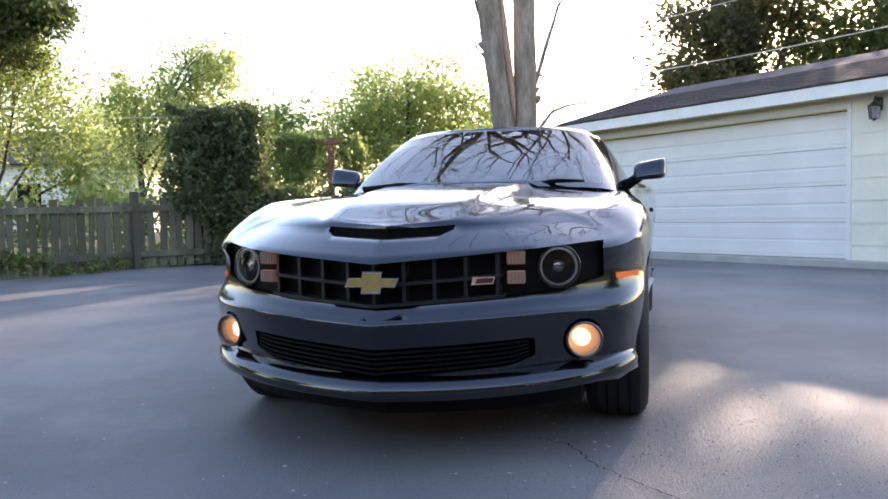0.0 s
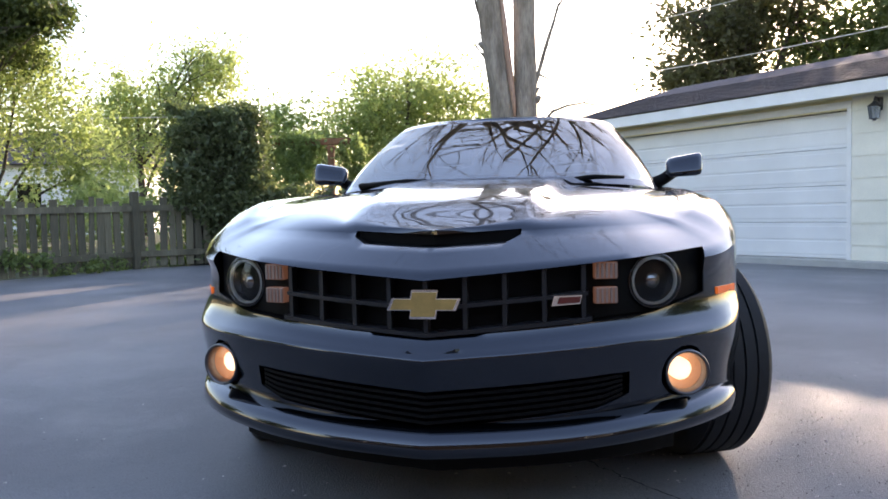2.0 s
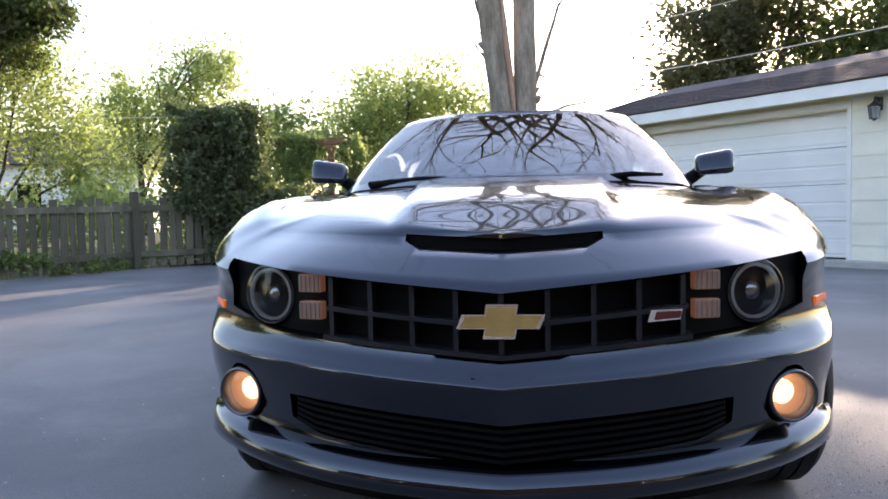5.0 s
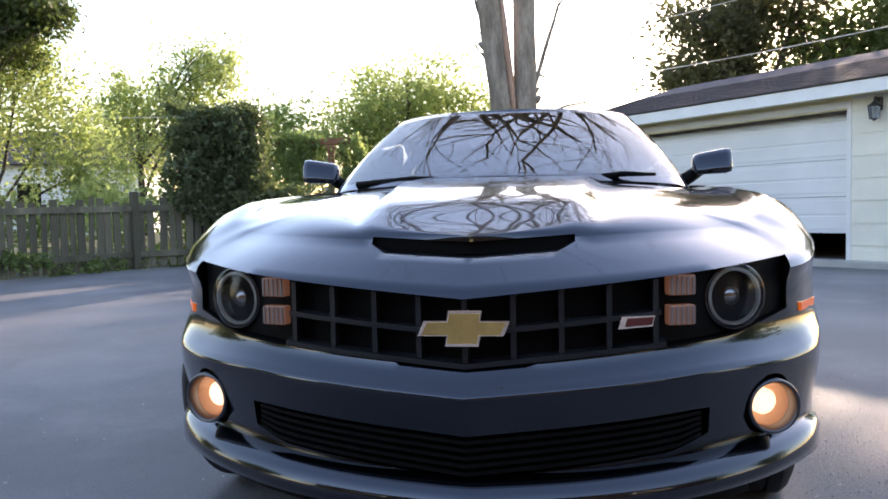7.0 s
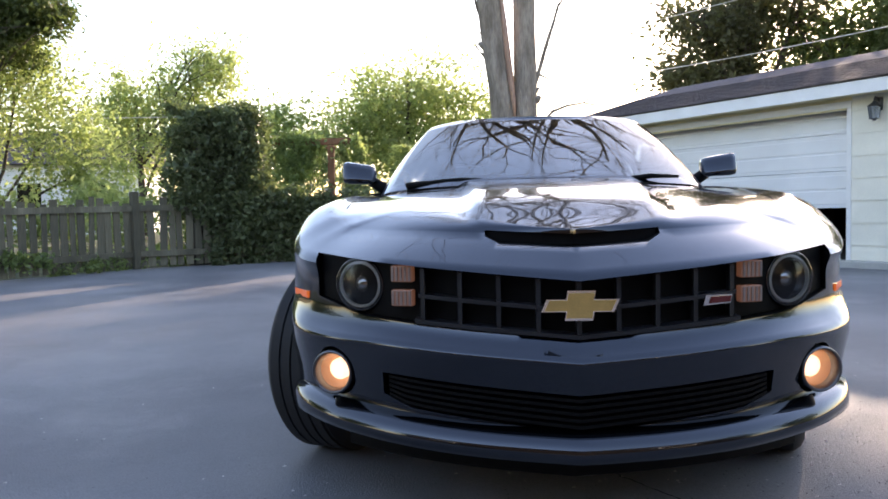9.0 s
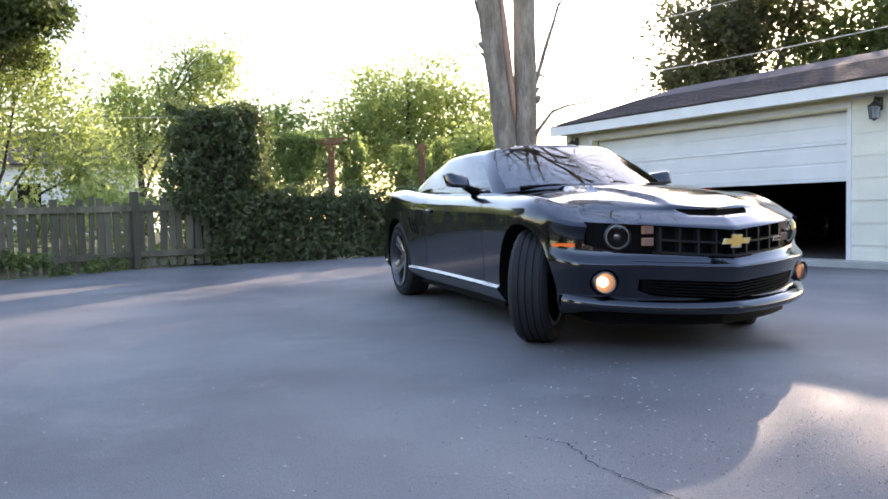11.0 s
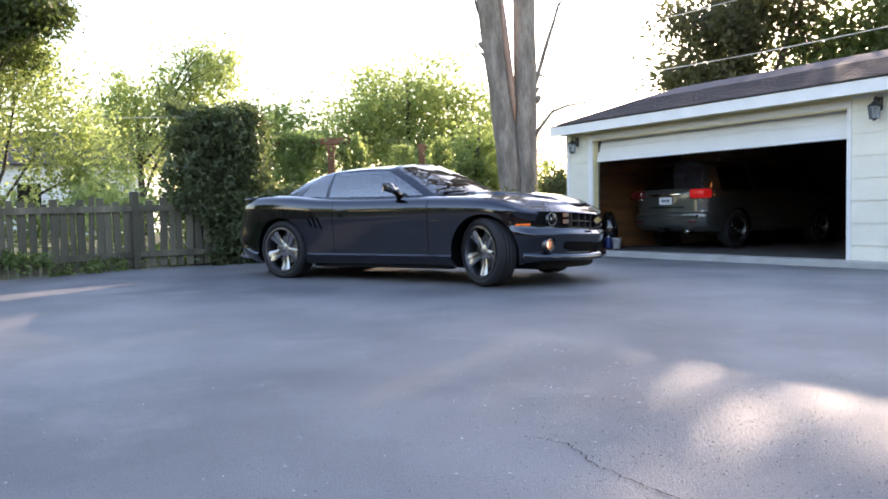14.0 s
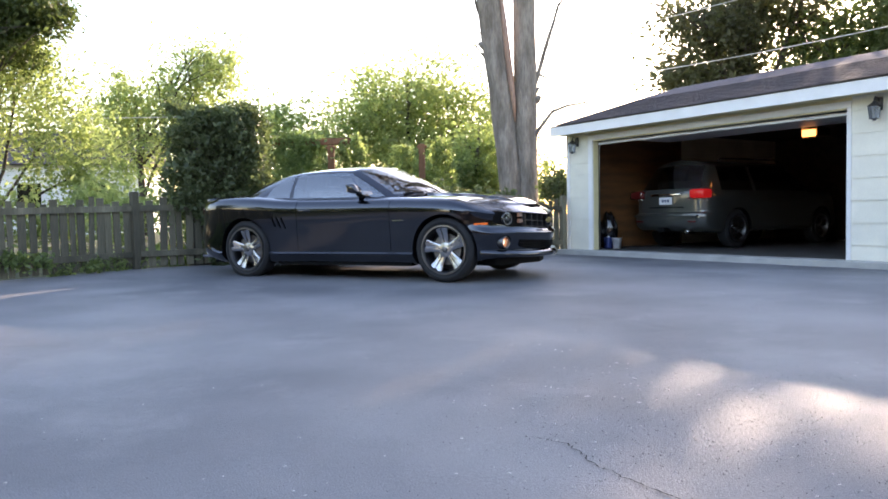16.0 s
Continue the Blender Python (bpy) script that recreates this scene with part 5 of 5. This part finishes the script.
    # badges as plain shapes
    b = part("badge", extrude_yz([(y, z + .660) for y, z in bow_tie(.100, .039)], 2.332, 2.347), CHROME, c, "gold cross-shaped badge with a chrome rim", smooth=False)
    part("badge_face", extrude_yz([(y, z + .660) for y, z in bow_tie(.091, .032)], 2.346, 2.352), GOLD, b, smooth=False)
    m = pose(F(.37) - .052, .37, .658, 0, 0, 14)
    b2 = part("side_badge", extrude_yz([(-.042, -.014), (.036, -.010), (.042, .014), (-.034, .014)], 0, .012), CHROME, c, smooth=False, m=m)
    part("badge_face", extrude_yz([(-.026, -.009), (.034, -.006), (.038, .010), (-.02, .009)], .011, .015), REDDARK, b2, smooth=False)

    for s in (1, -1):
        # headlamps
        yaw = s * 20
        m = pose(F(.615) - .088, s * .612, .694, 0, 0, yaw)
        h = part("headlamp", lathe([(.098, -.05), (.098, .012), (.090, .018), (.086, .0), (.085, -.03)], 36, Matrix.Rotation(radians(90), 4, "Y"), caps=False), GLOSSBLACK, c, "round headlamp behind a smoked cover", m=m @ Matrix.Diagonal((1, .82, .82, 1)))
        part("halo", lathe([(.085, .0), (.083, .012), (.076, .014), (.074, .0)], 36, Matrix.Rotation(radians(90), 4, "Y"), caps=False), HALO, h, smooth=True)
        part("reflector", lathe([(.074, .004), (.060, -.02), (.042, -.03), (0, -.034)], 32, Matrix.Rotation(radians(90), 4, "Y"), caps=False), GLOSSBLACK, h)
        part("projector", lathe([(.034, -.03), (.034, -.008), (.024, .004), (0, .010)], 28, Matrix.Rotation(radians(90), 4, "Y"), caps=False), REFLECTOR, h)
        part("lens", outward(lathe([(.090, .020), (.06, .028), (.001, .032)], 36, Matrix.Rotation(radians(90), 4, "Y"), caps=False), (-1, 0, 0)), LENS, h).visible_shadow = False
        # stacked inner lamps
        for z in (.733, .665):
            m = pose(F(.478) - .062, s * .478, z, 0, 0, s * 14)
            l = part("parking_lamp", box(-.02, .008, -.032, .032, -.023, .023, .005), PARKGLOW, c, "ribbed amber-clear parking lamp", smooth=False, m=m)
            for k in range(5):
                part("rib", box(.008, .012, -.028 + k * .0125, -.022 + k * .0125, -.020, .020), RIBBED, l, smooth=False)
        # fog lamps
        m = pose(2.052, s * .690, .435, 0, 0, s * 16)
        f = part("fog_lamp", lathe([(.071, -.06), (.071, .05), (.066, .058), (.060, .05), (.058, -.01)], 36, Matrix.Rotation(radians(90), 4, "Y"), caps=False), DARKALLOY, c, "round lit fog lamp in a dark metal ring", m=m @ Matrix.Diagonal((1, .93, .93, 1)))
        part("bowl", lathe([(.058, .02), (.05, .0), (.03, -.03), (0, -.04)], 32, Matrix.Rotation(radians(90), 4, "Y"), caps=False), FOGBOWL, f)
        part("bulb", lathe([(.034, -.028), (.034, .004), (.022, .012), (0, .014)], 24, Matrix.Rotation(radians(90), 4, "Y"), caps=False), FOGGLOW, f)
        part("lens", outward(lathe([(.060, .046), (.04, .052), (.001, .054)], 32, Matrix.Rotation(radians(90), 4, "Y"), caps=False), (-1, 0, 0)), LENS, f).visible_shadow = False
        # side marker
        bm = bmesh.new()
        x0, x1 = 1.80, 1.93
        ya, yb = S.skin(x0, .645), S.skin(x1, .645)
        q = [bm.verts.new((x, s * (y + e), z)) for e in (-.03, .005) for x, y, z in ((x0, ya, .634), (x1, yb, .636), (x1, yb, .658), (x0, ya, .655))]
        for fc in ((0, 1, 2, 3), (7, 6, 5, 4), (0, 4, 5, 1), (1, 5, 6, 2), (2, 6, 7, 3), (3, 7, 4, 0)):
            bm.faces.new([q[i] for i in fc])
        bmesh.ops.recalc_face_normals(bm, faces=bm.faces)
        part("side_marker", bm, AMBER, c, "amber side marker lamp", smooth=False)
        # mirror
        bm = bmesh.new()
        add_box(bm, -.05, .07, -.088, .088, -.052, .056, None, .03)
        for v in bm.verts:          # a wedge: leaning back, slimmer towards its root
            v.co.x -= .55 * v.co.z + .35 * abs(v.co.y) ** 1.5
            v.co.z *= 1 + 1.2 * v.co.y
            v.co.z += .10 * v.co.y
        mir = part("mirror_housing", bm, PAINT, c, m=pose(.27, s * .925, 1.075, 0, 0, s * -8) @ Matrix.Diagonal((1, s, 1, 1)))
        part("mirror_glass", box(-.062, -.056, -.06, .07, -.030, .034, .001), CHROME, mir, smooth=False)
        bm = bmesh.new()
        add_tube(bm, [(.28, s * .77, .985), (.275, s * .82, 1.01), (.265, s * .88, 1.05)], [.036, .03, .028], 8)
        part("mirror_arm", bm, BLACK, c)
        # handle
        yh = S.skin(-.45, .83)
        part("door_handle", box(-.56, -.38, s * (yh - .01), s * (yh + .022), .822, .85, .008), PAINT, c)
        # script on the wing, unreadable: plain bars
        ys_ = S.skin(.85, .70)
        for k in range(6):
            part("script_bar", box(.78 + k * .032, .80 + k * .032, s * (ys_ - .01), s * (ys_ + .004), .694, .706), CHROME, c, smooth=False)
        # tail lamps and exhaust
        for y in (.33, .57):
            part("tail_lamp", box(-2.445 + .24 * (y - .3), -2.30, s * (y - .10), s * (y + .10), .80, .91, .02), REDDARK, c)
        part("exhaust_tip", lathe([(.04, -2.50), (.045, -2.50), (.045, -2.3), (.04, -2.3)], 20, Matrix.Translation((0, s * .55, .27)) @ Matrix.Rotation(radians(90), 4, "Y")), CHROME, c)
        # black strip set under the sill where shade falls
        yr = [S.skin(x, .25) for x in (-.98, -.5, 0, .5, .98)]
        part("rocker_panel", strip([s * .70, s * (min(yr) - .06), s * (min(yr) - .045)], lambda y: .97, lambda y: -.97, lambda y: .25, lambda y: .168), BLACK, c, "black strip standing in for shade under the sill", smooth=False)
        # wipers
        bm = bmesh.new()
        y0 = .34 if s > 0 else -.62
        reach = .26 if s > 0 else .50
        add_tube(bm, [(.86 if s > 0 else .78, y0, 1.004), (.87, y0 + reach * .5, 1.020), (.82 if s > 0 else .91, y0 + reach, 1.016)], [.014, .012, .007], 6)
        part("wiper", bm, BLACK, c)
    part("cowl", strip(span(-.68, .68, 25), lambda y: .99 - .30 * (abs(y) / .7) ** 2.4, lambda y: .90 - .32 * (abs(y) / .7) ** 2.4, lambda y: car_top(.93, y) + .004 - .005 * abs(y), lambda y: .93), BLACK, c, "black cowl below the windscreen", smooth=False)
    part("rear_spoiler", strip(span(-.80, .80, 25), lambda y: -2.13 + .14 * (abs(y) / .8) ** 3, lambda y: -2.33 + .16 * (abs(y) / .8) ** 3, lambda y: 1.058 - .035 * (abs(y) / .8) ** 2, lambda y: 1.01 - .03 * (abs(y) / .8) ** 2), PAINT, c)

    # cabin
    nodes = [("windshield", (.985, 0, 1.000), (.165, 0, 1.362)), ("windshield", (.925, .36, .995), (.15, .33, 1.356)), ("pillar", (.735, .70, .975), (.085, .555, 1.325)),
             ("side_window", (.635, .765, .958), (-.02, .592, 1.305)), ("side_window", (-.05, .795, .962), (-.35, .61, 1.312)), ("pillar", (-.74, .80, .972), (-.76, .60, 1.300)),
             ("quarter_window", (-.80, .80, .974), (-.80, .598, 1.297)), ("pillar", (-1.20, .79, .992), (-.99, .575, 1.275)), ("pillar", (-1.62, .69, 1.005), (-1.12, .52, 1.262)),
             ("rear_window", (-1.72, .60, 1.01), (-1.15, .47, 1.272)), ("rear_window", (-1.80, .3, 1.015), (-1.17, .26, 1.288)), ("rear_window", (-1.82, 0, 1.015), (-1.18, 0, 1.295))]
    roofline = [(-1.3, 1.28), (-1.18, 1.297), (-.9, 1.343), (-.5, 1.378), (-.15, 1.384), (.165, 1.364), (.3, 1.34)]
    cabin(c, nodes, lambda x: smooth_interp(x, *zip(*roofline)), PAINT, {"windshield", "side_window", "quarter_window", "rear_window"}, bow=.02)
    # cabin fittings
    part("cabin_floor", strip(span(-.62, .62, 9), lambda y: .62, lambda y: -1.6, lambda y: 1.0, lambda y: .99), INTERIOR, c, smooth=False)
    part("dashboard", strip(span(-.64, .64, 17), lambda y: .66 - .1 * abs(y), lambda y: .30, lambda y: 1.03 + .02 * math.cos(y * 6), lambda y: .96), INTERIOR, c)
    for s in (1, -1):
        bm = bmesh.new()
        add_box(bm, -.48, -.28, s * .36 - .24, s * .36 + .24, .97, 1.14, pose(0, 0, 0, 0, -8, 0), .05)
        seat = part("seat", bm, INTERIOR, c, "dark bucket seat")
        part("headrest", box(-.46, -.36, s * .36 - .12, s * .36 + .12, 1.13, 1.25, .03), INTERIOR, seat)
    part("steering_wheel", lathe([(.165, -.012), (.182, 0), (.165, .012), (.150, 0)], 28, Matrix.Translation((.16, .37, 1.03)) @ Matrix.Rotation(radians(68), 4, "Y"), close=True), INTERIOR, c)
    part("rear_view_mirror", box(.10, .13, -.12, .12, 1.215, 1.275, .012), BLACK, c)

    wm = wheel_meshes()
    wheels = {}
    for key, x, y in (("fl", 1.426, .788), ("fr", 1.426, -.788), ("rl", -1.426, .805), ("rr", -1.426, -.805)):
        wheels[key] = (put_wheel(wm, c, x, y, WHEEL_R, y < 0), x, y)
    return c, wheels


SUV_OUTLINE = [(2.36, 0), (2.34, .3), (2.25, .6), (2.05, .83), (1.7, .92), (1.0, .945), (0, .95), (-1.0, .945), (-1.8, .935), (-2.15, .90), (-2.30, .80), (-2.36, .6), (-2.39, .3), (-2.40, 0)]
SUV_LEVELS = [(.32, .30, .34, .10, .10, .12), (.38, .36, .42, .02, .02, .02), (.55, .52, .56, 0, .012, -.01), (.64, .62, .66, .01, .012, 0.0), (.70, .70, .69, .03, .01, .05), (.85, .85, .88, .03, .0, .055), (.98, .97, 1.04, .06, .015, .06), (1.06, 1.06, 1.13, .12, .06, .09)]


def build_suv():
    """The grey sport utility parked nose-in; its tail faces the doorway."""
    c = thing("suv", GARAGE @ pose(.71, 3.55, 0, 0, 0, 90), "grey sport utility parked nose-in inside the garage", "car")
    S = Shell(SUV_OUTLINE, SUV_LEVELS, (1.6, 2.1), (-2.0, -2.3), [(-2.5, 1.0), (2.5, 1.0)], 1.0, [0] * 8, lambda x, y: 1.10 - .03 * y * y)
    cut = [drum(x, s * .66, s * 1.1, .37, .40) for x in (1.40, -1.40) for s in (1, -1)]
    place("body", carve(S.solid(56, (.1, .3, .6, 1.0)), cut, [SUVPAINT, BLACK]), c, "grey metallic body")
    nodes = [("windshield", (1.35, 0, 1.09), (.55, 0, 1.66)), ("pillar", (1.15, .70, 1.07), (.45, .58, 1.63)), ("side_window", (1.0, .84, 1.05), (.35, .65, 1.60)),
             ("pillar", (-.75, .86, 1.05), (-.80, .66, 1.61)), ("quarter_window", (-.85, .86, 1.05), (-.90, .66, 1.61)), ("pillar", (-1.75, .82, 1.06), (-1.70, .62, 1.59)),
             ("rear_window", (-2.22, .70, 1.09), (-1.90, .56, 1.60)), ("rear_window", (-2.28, 0, 1.10), (-1.96, 0, 1.64))]
    cabin(c, nodes, lambda x: 1.70 if x < .3 else 1.67, SUVPAINT, {"windshield", "side_window", "quarter_window", "rear_window"}, bow=.02)
    part("cabin_block", box(-2.0, .9, -.52, .52, 1.08, 1.30, .05), INTERIOR, c)
    for s in (1, -1):
        l = part("tail_lamp", box(-2.39, -2.12, s * .57, s * .90, .95, 1.12, .05), REDLENS if s < 0 else REDDARK, c, "red wrap-round tail lamp")
        part("reverse_lens", box(-2.395, -2.30, s * .56, s * .66, .93, .965, .006), LENS, l)
        part("reflector", box(-2.40, -2.37, s * .55, s * .72, .50, .53, .004), REDDARK, c)
        bm = bmesh.new()
        add_tube(bm, [(-1.6, s * .60, 1.66), (-1.5, s * .60, 1.71), (.2, s * .60, 1.72), (.35, s * .60, 1.67)], [.014] * 4, 6)
        part("roof_rail", bm, ALLOY, c)
    part("chrome_strip", box(-2.375, -2.33, -.36, .36, 1.005, 1.045, .008), CHROME, c)
    p = part("number_plate", box(-2.366, -2.345, -.155, .155, .84, .98, .004), PLATEWHITE, c, "white plate with plain bars", smooth=False)
    for k in range(3):
        part("plate_bar", box(-2.372, -2.364, -.09 + k * .065, -.045 + k * .065, .885, .935), PLATEINK, p, smooth=False)
    part("tailgate_crease", box(-2.36, -2.32, -.40, .40, .775, .795, .004), BLACK, c)
    part("bumper_step", box(-2.42, -2.30, -.75, .75, .60, .64, .015), SUVPAINT, c)
    part("tow_hitch", box(-2.50, -2.25, -.06, .06, .32, .40, .01), BLACK, c)
    part("tailpipe", lathe([(.03, -2.42), (.035, -2.42), (.035, -2.2), (.03, -2.2)], 16, Matrix.Translation((0, -.52, .33)) @ Matrix.Rotation(radians(90), 4, "Y")), CHROME, c)
    wm = wheel_meshes(5, .365, .235, .235)
    for x, y in ((1.40, .80), (1.40, -.80), (-1.40, .80), (-1.40, -.80)):
        put_wheel(wm, c, x, y, .365, y < 0)
    return c

# ---------------------------------------------------------------- build
build_ground()
build_grit()
for pts, w in (([(.46, 2.85), (.52, 2.62), (.62, 2.45), (.72, 2.3)], .004), ([(.30, 2.98), (.40, 2.92), (.46, 2.85)], .004), ([(1.40, 2.42), (1.48, 2.45), (1.6, 2.47)], .006)):
    build_crack(pts, w)
HOME_GARAGE = build_garage()
build_lantern(-.43)
build_lantern(5.36)
DOOR, PANELS = build_garage_door(HOME_GARAGE)
build_fence()
build_pergola()
build_house()
build_unseen_house()
build_twin_tree()
build_plants()
build_hedges()
build_wire((5.0, 21.6, 6.0), (13, 17.0, 7.4), .15, "thin overhead wire above the garage")
build_wire((5.4, 20.7, 4.62), (11.5, 13.5, 4.85), .1, "thin overhead wire above the garage")
build_wire((-16, 21.5, 3.95), (-6, 22, 3.85), .08, "thin overhead wire beyond the trees")
SUV = build_suv()
COUPE, WHEELS = build_coupe()


def build_opener():
    t = thing("door_opener", GARAGE @ pose(2.75, 2.7, 1.98), "ceiling-hung door opener with its orange light on", "garage opener")
    part("motor_box", box(-.15, .15, -.05, .35, .05, .2, .02), DARKALLOY, t)
    part("light_lens", box(-.13, .13, -.10, -.055, .03, .16, .02), BULB, t)
    part("rail", box(-.02, .02, -2.5, -.11, .17, .2), IRON, t, smooth=False)
    for x in (-.12, .12):
        part("strap", box(x - .012, x + .012, .1, .13, .2, .39), IRON, t, smooth=False)


build_opener()


def build_clutter():
    """Bin bags, a pail and boards inside the door on the plywood side."""
    rnd = random.Random(8)
    for x, y, r, h in ((-.38, .42, .16, .55), (-.36, .75, .18, .7)):
        bm = bmesh.new()
        bmesh.ops.create_uvsphere(bm, u_segments=18, v_segments=12, radius=1)
        for v in bm.verts:
            w = 1 + .16 * noise.noise(v.co * 2.5 + Vector((x, y, 0)))
            v.co = Vector((v.co.x * r * w, v.co.y * r * w, (max(v.co.z, -.9) + .9) / 1.9 * h * w))
        tagged(part("sack", bm, GLOSSBLACK, m=GARAGE @ pose(x, y, 0)), "dark bulky sack on the garage floor", "sack", "garage clutter")
    pail = thing("pail", GARAGE @ pose(.05, .55, 0), "small pale plastic pail on the garage floor", "bucket")
    part("body", lathe([(.075, 0), (.095, .20), (.10, .20), (.10, .215), (.092, .215), (.072, .01)], 24), PLATEWHITE, pail)
    part("handle", lathe([(.098, .205), (.102, .21), (.098, .215)], 24), IRON, pail)
    jug = thing("jug", GARAGE @ pose(-.13, .5, 0), "blue plastic jug on the garage floor", "jug")
    part("body", box(-.07, .07, -.07, .07, 0, .22, .03), plain("blue_plastic", (.03, .05, .16), .4), jug)
    part("cap", lathe([(.025, .22), (.025, .25), (0, .25)], 16), PLATEWHITE, jug)


build_clutter()

# ---------------------------------------------------------------- what moves
CAR_ROWS = [  # seconds, x, y, heading, steering
    (0, .365, 4.938, -105.18, 1.7), (.5, .356, 4.874, -104.89, 6.8), (1, .343, 4.747, -104.16, 14.4), (1.5, .346, 4.567, -102.51, 20.4),
    (2, .359, 4.360, -100.13, 22.1), (2.5, .378, 4.180, -97.97, 20.4), (3, .393, 4.071, -96.71, 16.1), (3.5, .396, 4.048, -96.58, 13.6),
    (4, .389, 4.040, -96.62, 10.2), (4.5, .392, 4.043, -96.61, 6.8), (5, .395, 4.051, -96.59, 3.4), (5.5, .397, 4.056, -96.63, 0),
    (6, .394, 4.051, -96.82, -2.5), (6.5, .383, 4.030, -97.23, -5.1), (7, .364, 3.983, -97.90, -8.5), (7.5, .390, 4.048, -97.15, -16.1),
    (8, .439, 4.159, -95.73, -20.4), (8.5, .459, 4.207, -95.22, -21.2), (9, .508, 4.328, -93.86, -21.2), (9.5, .563, 4.719, -92.0, -22.9),
    (10, .683, 5.265, -87.8, -30), (10.5, .835, 5.902, -80.2, -38.6), (11, .897, 6.616, -70.87, -39.8), (11.5, .845, 7.329, -61.44, -39.8),
    (12, .680, 7.973, -53.46, -37.4), (12.5, .486, 8.472, -47.06, -37.4), (13, .263, 8.905, -41.25, -36.3), (13.5, -.008, 9.298, -35.99, -33.9),
    (14, -.312, 9.630, -32.06, -24), (14.5, -.589, 9.885, -29.16, -18), (15, -.860, 10.066, -28.11, -9), (15.5, -1.010, 10.147, -28.0, -3), (16, -.854, 10.100, -27.3, 0)]
TILT = [(0, -.25), (4, -.06), (7, -.15), (9, -.2), (11.5, .17), (12.5, .42), (16, .42)]
DOOR_ROWS = [(0, 0), (4.6, 0), (5.1, .02), (5.6, .10), (6.5, .265), (7, .36), (8, .54), (9, .715), (10, .90), (11.5, 1.18), (12, 1.255), (12.5, 1.345), (13, 1.455), (13.5, 1.563), (14, 1.672), (14.5, 1.765), (15, 1.90), (15.5, 2.02), (16, 2.03)]


def motions():
    slope = Vector((-.00438, -.019456, 1)).normalized()
    ts = [r[0] for r in CAR_ROWS]

    def at(t, k):
        return smooth_interp(t, ts, [r[k] for r in CAR_ROWS])

    def car_pose(t):
        x, y, a = at(t, 1), at(t, 2), radians(at(t, 3))
        fw = Vector((math.cos(a), math.sin(a), 0))
        fw = (fw - slope * fw.dot(slope)).normalized()
        p = radians(smooth_interp(t, *zip(*TILT)))
        left = slope.cross(fw)
        fw2 = fw * math.cos(p) + slope * math.sin(p)
        up = fw2.cross(left)
        m = Matrix((fw2, left, up)).transposed().to_4x4()
        return Matrix.Translation((x, y, .00438 * x + .019456 * y)) @ m, a
    times = [i * .25 for i in range(65)]
    walk(COUPE, [(t, car_pose(t)[0]) for t in times])
    rolled, spin = 0.0, []
    prev = None
    for t in times:
        m, a = car_pose(t)
        p = m @ Vector((-1.426, 0, 0))
        if prev is not None:
            rolled += (p - prev).dot(m.to_3x3() @ Vector((1, 0, 0)))
        prev = p
        spin.append(rolled / WHEEL_R)
    for key, (ob, x, y) in WHEELS.items():
        rows = []
        for t, s in zip(times, spin):
            steer = radians(at(t, 4)) if key[0] == "f" else 0
            right = y < 0
            m = Matrix.Translation((x, y, WHEEL_R)) @ Matrix.Rotation(steer + (0 if right else math.pi), 4, "Z") @ Matrix.Rotation(s if right else -s, 4, "Y")
            rows.append((t, m))
        walk(ob, rows)
    for k, ob in enumerate(PANELS):
        rows = []
        for i in range(33):
            t = i * .5
            up = float(np.interp(t, *zip(*DOOR_ROWS)))
            rows.append((t, door_panel_pose(up + k * DOOR_H / 4)))
        walk(ob, rows)


motions()
